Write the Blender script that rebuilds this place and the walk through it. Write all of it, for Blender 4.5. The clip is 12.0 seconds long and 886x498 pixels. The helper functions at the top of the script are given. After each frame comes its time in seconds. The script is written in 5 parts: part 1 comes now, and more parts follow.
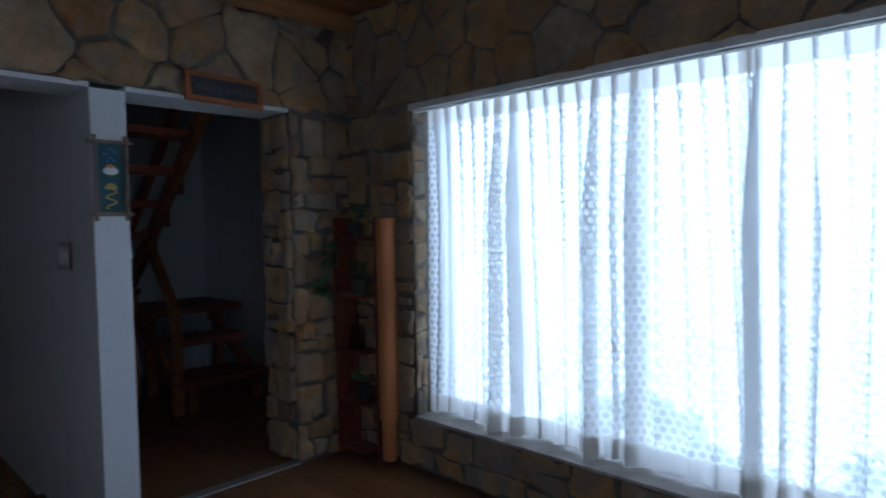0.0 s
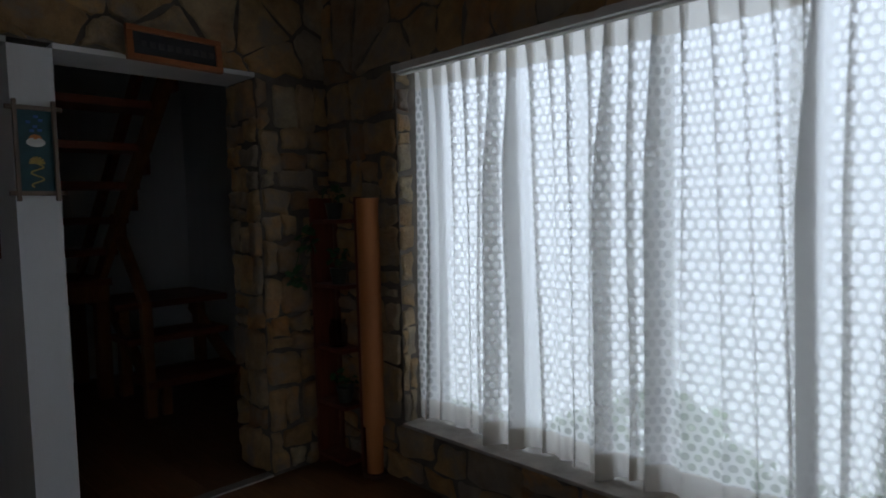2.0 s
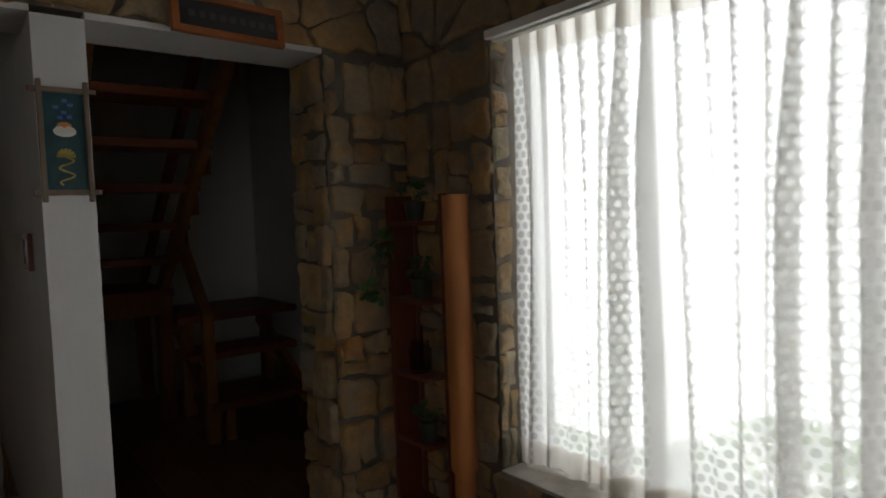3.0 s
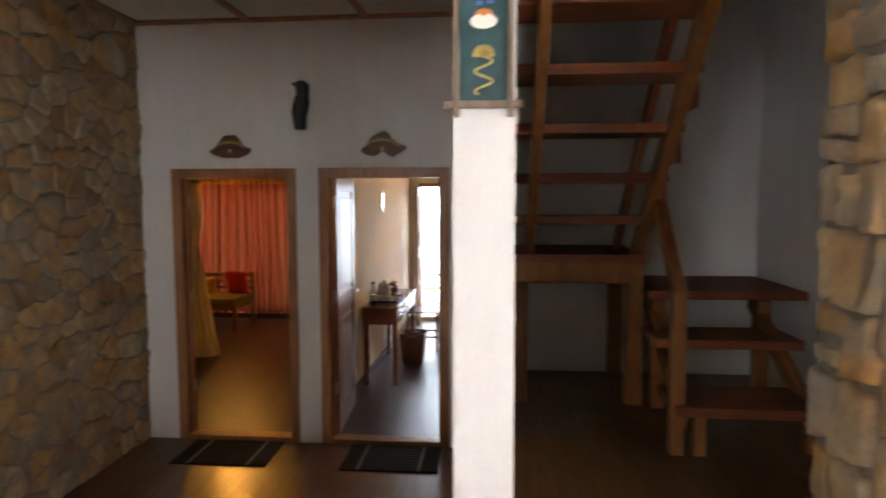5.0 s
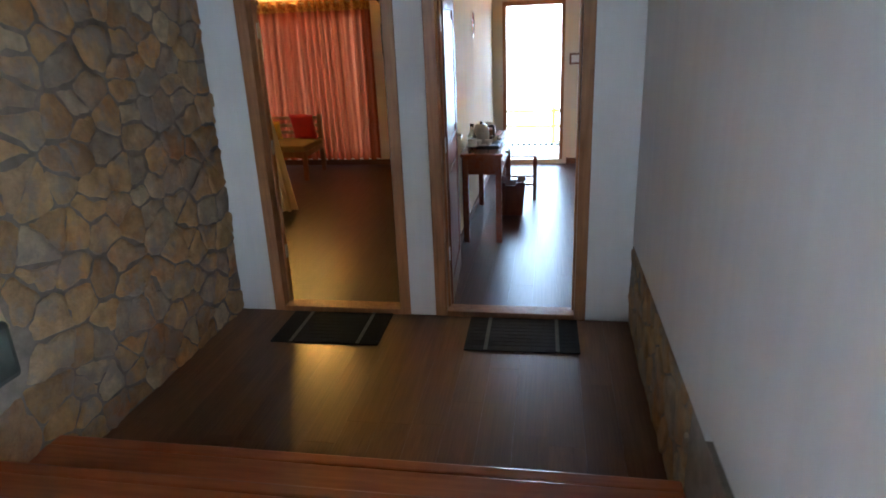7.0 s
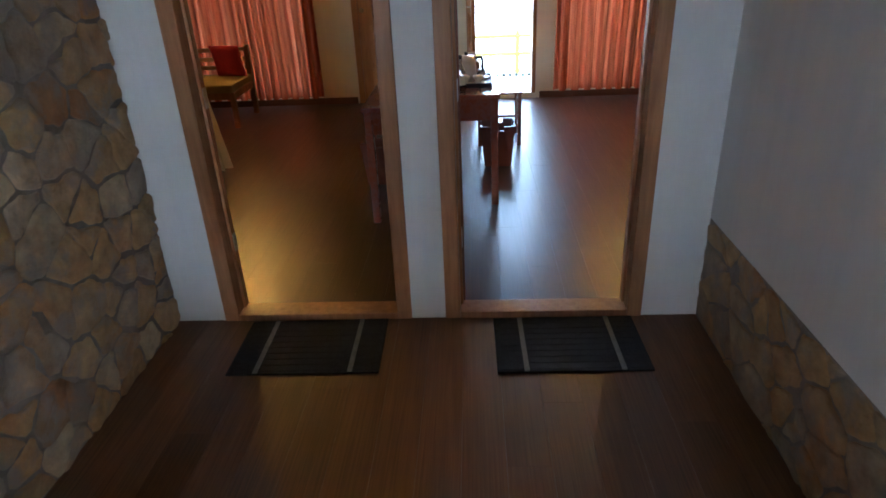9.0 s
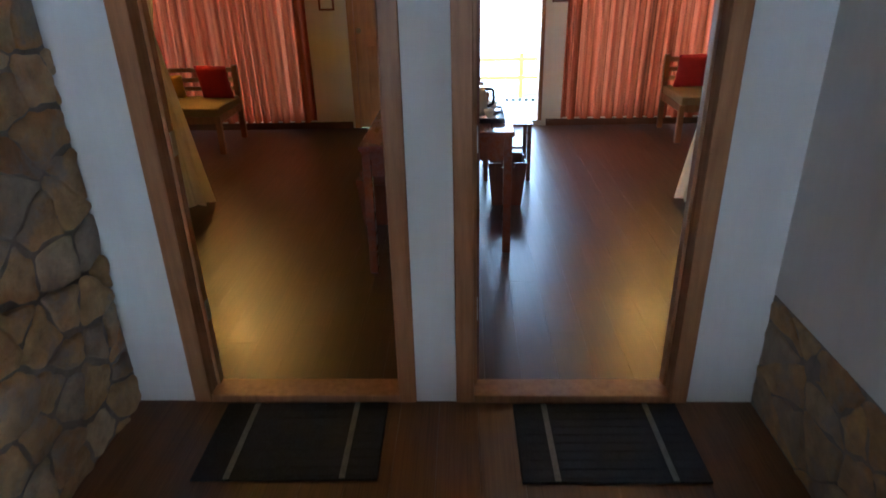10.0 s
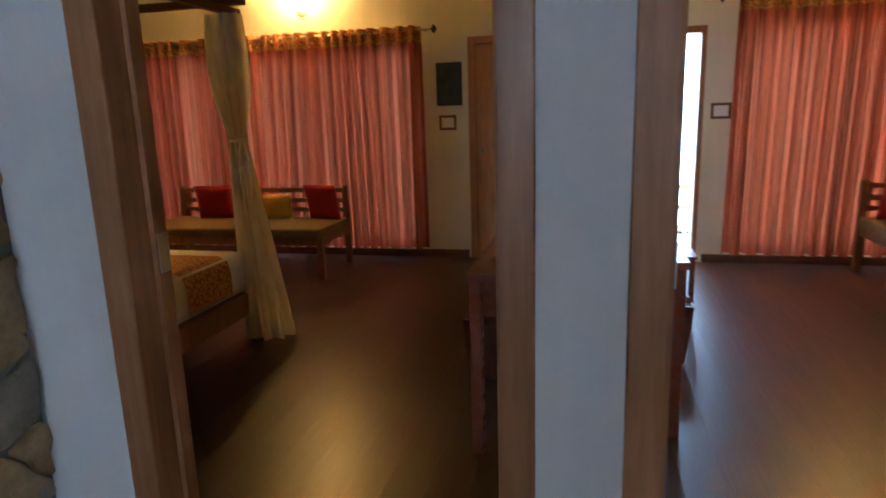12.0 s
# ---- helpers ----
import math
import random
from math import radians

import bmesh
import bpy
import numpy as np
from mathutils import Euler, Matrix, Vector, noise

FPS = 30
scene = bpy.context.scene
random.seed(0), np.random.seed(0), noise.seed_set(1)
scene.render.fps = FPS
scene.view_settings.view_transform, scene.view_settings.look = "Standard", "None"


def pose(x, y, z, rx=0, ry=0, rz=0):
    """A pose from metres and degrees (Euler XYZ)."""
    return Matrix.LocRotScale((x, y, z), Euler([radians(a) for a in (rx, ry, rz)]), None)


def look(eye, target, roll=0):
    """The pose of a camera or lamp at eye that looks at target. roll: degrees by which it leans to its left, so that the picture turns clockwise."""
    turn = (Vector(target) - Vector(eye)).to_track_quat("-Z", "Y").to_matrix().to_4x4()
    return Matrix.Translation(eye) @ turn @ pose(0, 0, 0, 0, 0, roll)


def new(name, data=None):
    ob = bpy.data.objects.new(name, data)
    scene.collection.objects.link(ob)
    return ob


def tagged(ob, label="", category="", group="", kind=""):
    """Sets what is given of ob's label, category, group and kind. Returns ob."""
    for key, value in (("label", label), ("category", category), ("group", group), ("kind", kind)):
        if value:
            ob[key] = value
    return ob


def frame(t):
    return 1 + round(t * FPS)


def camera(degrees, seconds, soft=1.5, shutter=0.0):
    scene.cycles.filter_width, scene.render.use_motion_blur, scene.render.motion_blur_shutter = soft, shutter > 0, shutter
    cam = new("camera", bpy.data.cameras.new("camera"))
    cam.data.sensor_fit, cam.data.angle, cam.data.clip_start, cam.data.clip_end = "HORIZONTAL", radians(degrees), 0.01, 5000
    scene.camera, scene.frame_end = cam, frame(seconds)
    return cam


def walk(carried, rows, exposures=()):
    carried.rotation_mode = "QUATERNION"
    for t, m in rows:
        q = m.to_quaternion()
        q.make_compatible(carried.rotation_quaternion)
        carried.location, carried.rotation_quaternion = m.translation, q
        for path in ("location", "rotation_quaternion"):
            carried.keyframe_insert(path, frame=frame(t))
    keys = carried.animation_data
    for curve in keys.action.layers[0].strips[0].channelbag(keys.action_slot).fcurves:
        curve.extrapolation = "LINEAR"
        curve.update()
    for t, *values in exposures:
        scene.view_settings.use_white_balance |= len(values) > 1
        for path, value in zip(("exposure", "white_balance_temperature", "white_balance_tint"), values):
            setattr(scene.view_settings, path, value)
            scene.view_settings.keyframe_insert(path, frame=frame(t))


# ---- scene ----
cam = camera(70.5, 12.0, soft=1.7, shutter=0.4)
PATH = [
    (0, (-0.859, -5.858, 1.965), (0.577, -4.468, 1.878), -1.0),
    (0.5, (-0.81, -5.901, 1.993), (0.746, -4.65, 1.872), -1.1),
    (1, (-0.713, -5.941, 1.99), (0.821, -4.665, 1.851), -1.1),
    (1.5, (-0.624, -5.831, 2.005), (0.859, -4.5, 1.836), -1.3),
    (2, (-0.495, -5.642, 1.929), (0.911, -4.226, 1.802), -1.4),
    (2.5, (-0.392, -5.434, 1.91), (0.947, -3.953, 1.797), -1.8),
    (4.5, (0.185, -4.552, 1.849), (0.536, -2.586, 1.748), -0.9),
    (5, (0.109, -4.454, 1.809), (-0.076, -2.468, 1.653), -0.1),
    (5.5, (-0.007, -4.265, 1.811), (-0.358, -2.306, 1.608), -0.3),
    (6, (-0.109, -4.077, 1.781), (-0.509, -2.141, 1.475), -0.4),
    (6.5, (-0.192, -3.892, 1.737), (-0.637, -2.003, 1.253), -0.9),
    (7, (-0.495, -3.658, 1.757), (-0.827, -1.799, 1.097), -2.4),
    (9, (-1.051, -2.643, 1.659), (-1.159, -0.846, 0.787), -2.6),
    (9.5, (-1.08, -2.389, 1.678), (-1.187, -0.594, 0.802), -2.1),
    (10, (-1.16, -2.126, 1.678), (-1.238, -0.309, 0.845), -1.4),
    (10.5, (-1.169, -1.916, 1.641), (-1.312, -0.051, 0.932), -2.3),
    (11, (-1.198, -1.649, 1.422), (-1.435, 0.25, 0.84), -2.3),
    (11.5, (-1.292, -1.391, 1.455), (-1.58, 0.518, 0.932), -2.3),
    (12, (-1.281, -1.137, 1.384), (-1.734, 0.765, 0.966), -1.8),
]
EXPOSURE = [
    (0.0, -0.35, 5000, 10), (0.4, -1.0, 5600, 10), (1.0, -1.4, 5850, 10), (2.5, -1.4, 6800, 13), (2.7, -1.1, 7100, 13),
    (3.5, 0.2, 8000, 14), (4.3, 1.55, 9300, 20), (4.5, 1.78, 9300, 23), (5.0, 2.4, 7700, 19), (5.5, 2.45, 7100, 17), (6.5, 2.55, 6300, 11),
    (7.0, 2.85, 5650, 9), (9.0, 2.85, 5450, 9), (10.0, 2.72, 5350, 9), (11.0, 2.65, 5300, 9), (12.0, 2.7, 5250, 9),
]
walk(cam, [(t, look(eye, target, roll)) for t, eye, target, roll in PATH], EXPOSURE)

# ---- light: a misty overcast day, two wall lamps in the bedrooms ----
world = bpy.data.worlds.new("misty_sky")
scene.world = world
world.use_nodes = True
wn = world.node_tree.nodes
sky = wn.new("ShaderNodeTexSky")
sky.sky_type = "NISHITA"
sky.sun_disc = False
sky.sun_elevation = radians(50)
sky.sun_rotation = radians(80)
sky.dust_density = 4.0
world.node_tree.links.new(sky.outputs[0], wn["Background"].inputs[0])
wn["Background"].inputs[1].default_value = 0.12
sun = new("sun", bpy.data.lights.new("sun", "SUN"))
sun.data.energy, sun.data.angle, sun.data.color = 0.5, radians(80), (1, 0.97, 0.93)
sun.matrix_world = look((20, 4, 24), (0, 0, 0))
LAMP_WATTS = 6.0

# ---- plan ----
ZL = 0.71            # upper floor
XL = -2.56           # stone wall
XW = 0.14            # thickness of the white dividing wall, whose foyer face is x = 0
YP = -3.03           # front of pillar and stone header
YH = -2.77           # back of header
ZH = 2.54            # underside of header
XN = 1.31            # window wall
ZC = 3.10            # ceiling
YF = 4.815           # far wall of the bedrooms
ZB = 2.75            # bedroom ceiling
WD = 0.10            # thickness of the wall with the doorways
YB = -0.43           # back wall of the stair nook
XB = 1.68            # right wall of the stair nook


# ---- materials ----
def material(name):
    m = bpy.data.materials.new(name)
    m.use_nodes = True
    nt = m.node_tree
    return m, nt, nt.nodes["Principled BSDF"]


def node(nt, kind, **values):
    n = nt.nodes.new(kind)
    for key, value in values.items():
        n.inputs[key].default_value = value
    return n


def coords(nt, scale=(1, 1, 1), rotation=(0, 0, 0), uv=False):
    tc = nt.nodes.new("ShaderNodeTexCoord")
    mp = nt.nodes.new("ShaderNodeMapping")
    mp.inputs["Scale"].default_value = scale
    mp.inputs["Rotation"].default_value = rotation
    nt.links.new(tc.outputs["UV" if uv else "Object"], mp.inputs[0])
    return mp.outputs[0]


def ramp(nt, source, stops):
    r = nt.nodes.new("ShaderNodeValToRGB")
    e = r.color_ramp.elements
    while len(e) < len(stops):
        e.new(0.5)
    for item, (at, colour) in zip(e, stops):
        item.position, item.color = at, (*colour, 1)
    nt.links.new(source, r.inputs[0])
    return r.outputs[0]


def mix(nt, kind, factor, a, b):
    n = nt.nodes.new("ShaderNodeMix")
    n.data_type, n.blend_type = "RGBA", kind
    for value, socket in ((factor, n.inputs[0]), (a, n.inputs[6]), (b, n.inputs[7])):
        if isinstance(value, (int, float)):
            socket.default_value = value
        elif isinstance(value, tuple):
            socket.default_value = (*value, 1)
        else:
            nt.links.new(value, socket)
    return n.outputs[2]


def bump(nt, bsdf, height, strength=0.3, distance=0.01):
    b = node(nt, "ShaderNodeBump", Strength=strength, Distance=distance)
    nt.links.new(height, b.inputs["Height"])
    nt.links.new(b.outputs[0], bsdf.inputs["Normal"])


def noise_tex(nt, vector, scale, detail=5.0, rough=0.6):
    n = node(nt, "ShaderNodeTexNoise", Scale=scale, Detail=detail, Roughness=rough)
    nt.links.new(vector, n.inputs["Vector"])
    return n.outputs["Fac"]


def wood(name, dark, light, rough=0.4, grain=(1, 18, 18), per_piece=0.25, coat=0.0):
    """Grain runs along the axis with the small scale."""
    m, nt, b = material(name)
    v = coords(nt, grain)
    info = nt.nodes.new("ShaderNodeObjectInfo")
    shift = nt.nodes.new("ShaderNodeVectorMath")
    shift.operation = "MULTIPLY_ADD"
    shift.inputs[1].default_value = (1, 1, 1)
    nt.links.new(v, shift.inputs[0])
    comb = nt.nodes.new("ShaderNodeCombineXYZ")
    times = node(nt, "ShaderNodeMath")
    times.operation = "MULTIPLY"
    times.inputs[1].default_value = 37.0
    nt.links.new(info.outputs["Random"], times.inputs[0])
    for k in range(3):
        nt.links.new(times.outputs[0], comb.inputs[k])
    nt.links.new(comb.outputs[0], shift.inputs[2])
    n1 = noise_tex(nt, shift.outputs[0], 2.2, 8, 0.65)
    n2 = noise_tex(nt, coords(nt, (1, 1, 1)), 1.7, 3)
    col = ramp(nt, n1, [(0.25, dark), (0.75, light)])
    col = mix(nt, "MULTIPLY", 0.5, col, ramp(nt, n2, [(0.3, (0.6, 0.6, 0.6)), (0.7, (1.1, 1.1, 1.1))]))
    tint = ramp(nt, info.outputs["Random"], [(0.0, (1 - per_piece,) * 3), (1.0, (1 + per_piece * 0.6,) * 3)])
    nt.links.new(mix(nt, "MULTIPLY", 1.0, col, tint), b.inputs["Base Color"])
    rr = ramp(nt, n1, [(0.2, (rough + 0.12,) * 3), (0.8, (rough - 0.05,) * 3)])
    nt.links.new(rr, b.inputs["Roughness"])
    b.inputs["Coat Weight"].default_value = coat
    b.inputs["Specular IOR Level"].default_value = 0.35
    b.inputs["Coat Roughness"].default_value = 0.2
    bump(nt, b, n1, 0.06, 0.003)
    return m


def plain(name, colour, rough=0.5, metal=0.0, vary=0.12, scale=9.0, bumps=0.1, detail=4):
    m, nt, b = material(name)
    v = coords(nt)
    n1 = noise_tex(nt, v, scale, detail)
    n2 = noise_tex(nt, v, scale * 0.13, 3)
    low, high = tuple(c * (1 - vary) for c in colour), tuple(min(1, c * (1 + vary)) for c in colour)
    col = ramp(nt, n1, [(0.3, low), (0.7, high)])
    col = mix(nt, "MULTIPLY", 0.6, col, ramp(nt, n2, [(0.3, (1 - vary,) * 3), (0.7, (1.0,) * 3)]))
    nt.links.new(col, b.inputs["Base Color"])
    b.inputs["Roughness"].default_value, b.inputs["Metallic"].default_value = rough, metal
    bump(nt, b, n1, bumps, 0.006)
    return m


def stone_material():
    m, nt, b = material("rubble_stone")
    v = coords(nt)
    info = nt.nodes.new("ShaderNodeObjectInfo")
    geo = nt.nodes.new("ShaderNodeNewGeometry")
    add = node(nt, "ShaderNodeMath")
    nt.links.new(info.outputs["Random"], add.inputs[0])
    nt.links.new(geo.outputs["Random Per Island"], add.inputs[1])
    wrap = node(nt, "ShaderNodeMath")
    wrap.operation = "FRACT"
    nt.links.new(add.outputs[0], wrap.inputs[0])
    base = ramp(nt, wrap.outputs[0], [
        (0.0, (0.31, 0.19, 0.09)), (0.2, (0.49, 0.31, 0.13)), (0.42, (0.42, 0.30, 0.17)),
        (0.6, (0.50, 0.32, 0.14)), (0.74, (0.33, 0.27, 0.20)), (0.88, (0.54, 0.43, 0.26)), (1.0, (0.33, 0.165, 0.065))])
    n1 = noise_tex(nt, v, 11, 8, 0.7)
    n2 = noise_tex(nt, v, 3.0, 4)
    col = mix(nt, "MULTIPLY", 0.8, base, ramp(nt, n1, [(0.28, (0.42, 0.39, 0.36)), (0.5, (0.85, 0.83, 0.8)), (0.72, (1.3, 1.27, 1.2))]))
    rust = ramp(nt, n2, [(0.5, (0, 0, 0)), (0.72, (1, 1, 1))])
    col = mix(nt, "MIX", rust, col, mix(nt, "MULTIPLY", 1.0, col, (1.1, 0.78, 0.5)))
    smear = noise_tex(nt, v, 6.5, 6, 0.62)
    col = mix(nt, "MIX", ramp(nt, smear, [(0.49, (0, 0, 0)), (0.63, (0.8, 0.8, 0.8))]), col, (0.25, 0.22, 0.18))
    nt.links.new(col, b.inputs["Base Color"])
    b.inputs["Roughness"].default_value = 0.62
    fine = noise_tex(nt, v, 34, 8, 0.7)
    both = node(nt, "ShaderNodeMath")
    nt.links.new(n1, both.inputs[0])
    nt.links.new(fine, both.inputs[1])
    bump(nt, b, both.outputs[0], 0.8, 0.024)
    return m


def plaster(name, colour, vary=0.05):
    m, nt, b = material(name)
    v = coords(nt)
    n1 = noise_tex(nt, v, 2.2, 5)
    n2 = noise_tex(nt, v, 26, 6)
    streak = noise_tex(nt, coords(nt, (5, 5, 0.4)), 2.0, 4)
    col = ramp(nt, n1, [(0.3, tuple(c * (1 - vary) for c in colour)), (0.7, colour)])
    col = mix(nt, "MULTIPLY", 0.5, col, ramp(nt, streak, [(0.35, (0.9, 0.9, 0.89)), (0.6, (1, 1, 1))]))
    nt.links.new(col, b.inputs["Base Color"])
    b.inputs["Roughness"].default_value = 0.72
    both = node(nt, "ShaderNodeMath")
    nt.links.new(n1, both.inputs[0])
    nt.links.new(n2, both.inputs[1])
    bump(nt, b, both.outputs[0], 0.16, 0.012)
    return m


def glass_material():
    m, nt, b = material("clear_glass")
    b.inputs["Roughness"].default_value = 0.02
    b.inputs["Transmission Weight"].default_value = 1.0
    b.inputs["IOR"].default_value = 1.03
    return m


def cloth(name, colour_of, translucent, see_through):
    """Thin cloth: colour_of(nt) gives a colour socket, see_through(nt) a factor socket or a number."""
    m, nt, b = material(name)
    out = nt.nodes["Material Output"]
    col = colour_of(nt)
    nt.links.new(col, b.inputs["Base Color"])
    b.inputs["Roughness"].default_value = 0.85
    tl = nt.nodes.new("ShaderNodeBsdfTranslucent")
    nt.links.new(col, tl.inputs[0])
    weave = noise_tex(nt, coords(nt, (1, 1, 1), uv=True), 260, 2)
    bump(nt, b, weave, 0.15, 0.002)
    a = nt.nodes.new("ShaderNodeMixShader")
    a.inputs[0].default_value = translucent
    nt.links.new(b.outputs[0], a.inputs[1])
    nt.links.new(tl.outputs[0], a.inputs[2])
    tr = nt.nodes.new("ShaderNodeBsdfTransparent")
    c = nt.nodes.new("ShaderNodeMixShader")
    factor = see_through(nt)
    if isinstance(factor, float):
        c.inputs[0].default_value = factor
    else:
        nt.links.new(factor, c.inputs[0])
    nt.links.new(a.outputs[0], c.inputs[1])
    nt.links.new(tr.outputs[0], c.inputs[2])
    nt.links.new(c.outputs[0], out.inputs["Surface"])
    return m


def constant(*colour):
    def socket(nt):
        n = noise_tex(nt, coords(nt, (1, 1, 1), uv=True), 7, 4)
        return ramp(nt, n, [(0.3, tuple(c * 0.93 for c in colour)), (0.7, colour)])
    return socket


def calc(nt, operation, a, b=0.0):
    """One Math node on sockets or numbers."""
    n = nt.nodes.new("ShaderNodeMath")
    n.operation = operation
    for k, value in enumerate((a, b)):
        if isinstance(value, (int, float)):
            n.inputs[k].default_value = value
        else:
            nt.links.new(value, n.inputs[k])
    return n.outputs[0]


def dotted(nt):
    """Rows of round open-weave dots, every other row shifted by half a step."""
    split = nt.nodes.new("ShaderNodeSeparateXYZ")
    nt.links.new(coords(nt, (1, 1, 1), uv=True), split.inputs[0])
    pitch, rows = 0.037, 0.037 * 0.866
    v = calc(nt, "DIVIDE", split.outputs[1], rows)
    odd = calc(nt, "MODULO", calc(nt, "FLOOR", v), 2.0)
    u = calc(nt, "ADD", calc(nt, "DIVIDE", split.outputs[0], pitch), calc(nt, "MULTIPLY", odd, 0.5))
    du = calc(nt, "SUBTRACT", calc(nt, "FRACT", u), 0.5)
    dv = calc(nt, "MULTIPLY", calc(nt, "SUBTRACT", calc(nt, "FRACT", v), 0.5), 0.866)
    away = calc(nt, "SQRT", calc(nt, "ADD", calc(nt, "MULTIPLY", du, du), calc(nt, "MULTIPLY", dv, dv)))
    dots = ramp(nt, away, [(0.31, (0.44,) * 3), (0.37, (0.09,) * 3)])
    band = noise_tex(nt, coords(nt, (1, 0.02, 1), uv=True), 2.2, 1)
    return mix(nt, "MIX", ramp(nt, band, [(0.40, (0, 0, 0)), (0.43, (1, 1, 1))]), (0.15, 0.15, 0.15), dots)


def striped(nt):
    n1 = noise_tex(nt, coords(nt, (1, 0.003, 1), uv=True), 5.5, 3, 0.6)
    fine = noise_tex(nt, coords(nt, (1, 0.004, 1), uv=True), 48, 2)
    n2 = noise_tex(nt, coords(nt, (40, 90, 1), uv=True), 3.0, 2)
    col = ramp(nt, n1, [(0.34, (0.13, 0.028, 0.012)), (0.41, (0.40, 0.085, 0.03)), (0.47, (0.57, 0.155, 0.065)),
                        (0.54, (0.50, 0.105, 0.04)), (0.60, (0.34, 0.07, 0.02)), (0.67, (0.55, 0.145, 0.06))])
    col = mix(nt, "MULTIPLY", 0.6, col, ramp(nt, fine, [(0.36, (0.5, 0.36, 0.28)), (0.5, (1, 1, 1))]))
    return mix(nt, "MULTIPLY", 0.35, col, ramp(nt, n2, [(0.35, (0.6, 0.5, 0.4)), (0.65, (1, 1, 1))]))


def brocade(nt):
    n = noise_tex(nt, coords(nt, (1, 1, 1)), 48, 2)
    return ramp(nt, n, [(0.42, (0.30, 0.085, 0.02)), (0.56, (0.62, 0.30, 0.06))])


def lit(name, colour, strength):
    m, nt, b = material(name)
    b.inputs["Base Color"].default_value = (*colour, 1)
    b.inputs["Emission Color"].default_value = (*colour, 1)
    b.inputs["Emission Strength"].default_value = strength
    return m


STONE = stone_material()
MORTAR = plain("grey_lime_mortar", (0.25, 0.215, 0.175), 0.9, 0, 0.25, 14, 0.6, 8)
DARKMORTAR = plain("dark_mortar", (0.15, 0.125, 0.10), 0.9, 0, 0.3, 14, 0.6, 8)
GREYWOOD = wood("grey_brown_weathered_wood", (0.13, 0.09, 0.065), (0.27, 0.20, 0.15), 0.55, (12, 12, 2), 0.1)
WHITE = plaster("white_wall_paint", (0.68, 0.675, 0.665))
CREAM = plaster("cream_wall_paint", (0.80, 0.74, 0.60))
CEILING = plaster("off_white_ceiling_board", (0.62, 0.60, 0.55))
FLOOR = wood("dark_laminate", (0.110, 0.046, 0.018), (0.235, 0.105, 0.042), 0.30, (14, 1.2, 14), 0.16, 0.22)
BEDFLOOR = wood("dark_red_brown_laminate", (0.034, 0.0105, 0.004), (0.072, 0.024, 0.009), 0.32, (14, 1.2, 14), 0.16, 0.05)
STEP = wood("red_varnished_step_board", (0.26, 0.065, 0.02), (0.45, 0.14, 0.045), 0.32, (1.2, 16, 16), 0.15, 0.4)
FRAME = wood("brown_door_frame_wood", (0.26, 0.108, 0.042), (0.50, 0.23, 0.095), 0.42, (16, 16, 1.2), 0.1, 0.1)
STAIRWOOD = wood("brown_stair_timber", (0.18, 0.066, 0.018), (0.35, 0.145, 0.042), 0.45, (9, 9, 2), 0.15)
TREADWOOD = wood("reddish_tread_timber", (0.17, 0.044, 0.018), (0.32, 0.092, 0.034), 0.45, (1.2, 14, 14), 0.2)
REDWOOD = wood("dark_red_varnished_wood", (0.11, 0.028, 0.014), (0.22, 0.06, 0.03), 0.35, (12, 12, 1.5), 0.1, 0.2)
DESKWOOD = wood("glossy_red_desk_wood", (0.15, 0.036, 0.018), (0.30, 0.085, 0.042), 0.24, (12, 2, 12), 0.1, 0.6)
LEAFWOOD = wood("grey_red_door_wood", (0.13, 0.05, 0.034), (0.24, 0.10, 0.066), 0.36, (12, 12, 1.5), 0.1, 0.2)
SOFAWOOD = wood("orange_brown_sofa_wood", (0.20, 0.085, 0.03), (0.36, 0.17, 0.065), 0.4, (12, 12, 2), 0.1)
DOORWOOD = wood("honey_door_wood", (0.36, 0.16, 0.045), (0.56, 0.28, 0.085), 0.4, (14, 14, 1.2), 0.1)
CANOPY = wood("dark_canopy_timber", (0.09, 0.04, 0.02), (0.18, 0.085, 0.04), 0.45, (2, 12, 12), 0.1)
PLAQUE = wood("dark_slab_wood", (0.05, 0.022, 0.014), (0.15, 0.065, 0.035), 0.5, (2, 9, 9), 0.1)
CEILWOOD = wood("orange_ceiling_boards", (0.22, 0.09, 0.03), (0.42, 0.19, 0.07), 0.5, (1.2, 14, 14), 0.2)
COPPER = wood("orange_brown_tube_veneer", (0.50, 0.175, 0.052), (0.62, 0.24, 0.080), 0.5, (8, 8, 0.8), 0.0)
TEAL = plain("teal_painted_panel", (0.02, 0.075, 0.085), 0.55, 0, 0.3, 20)
GOLD = plain("gold_paint", (0.55, 0.40, 0.12), 0.4, 0.4, 0.2, 40)
ORANGE = plain("orange_paint", (0.65, 0.22, 0.06), 0.5)
OFFWHITE = plain("off_white_paint", (0.75, 0.73, 0.68), 0.5)
LEDGE = plain("worn_beige_ledge_paint", (0.40, 0.36, 0.31), 0.7, 0, 0.25, 12, 0.3)
BLUE = plain("blue_paint", (0.06, 0.15, 0.42), 0.5)
BLACK = plain("black_carved_wood", (0.018, 0.016, 0.018), 0.45, 0, 0.3, 30, 0.4)
SIGNFRAME = wood("orange_sign_frame", (0.28, 0.085, 0.03), (0.45, 0.16, 0.06), 0.45, (3, 12, 12), 0.0)
SIGNBOARD = plain("dark_sign_board", (0.045, 0.045, 0.05), 0.5)
PLASTIC = plain("white_switch_plastic", (0.8, 0.79, 0.75), 0.35, 0, 0.03)
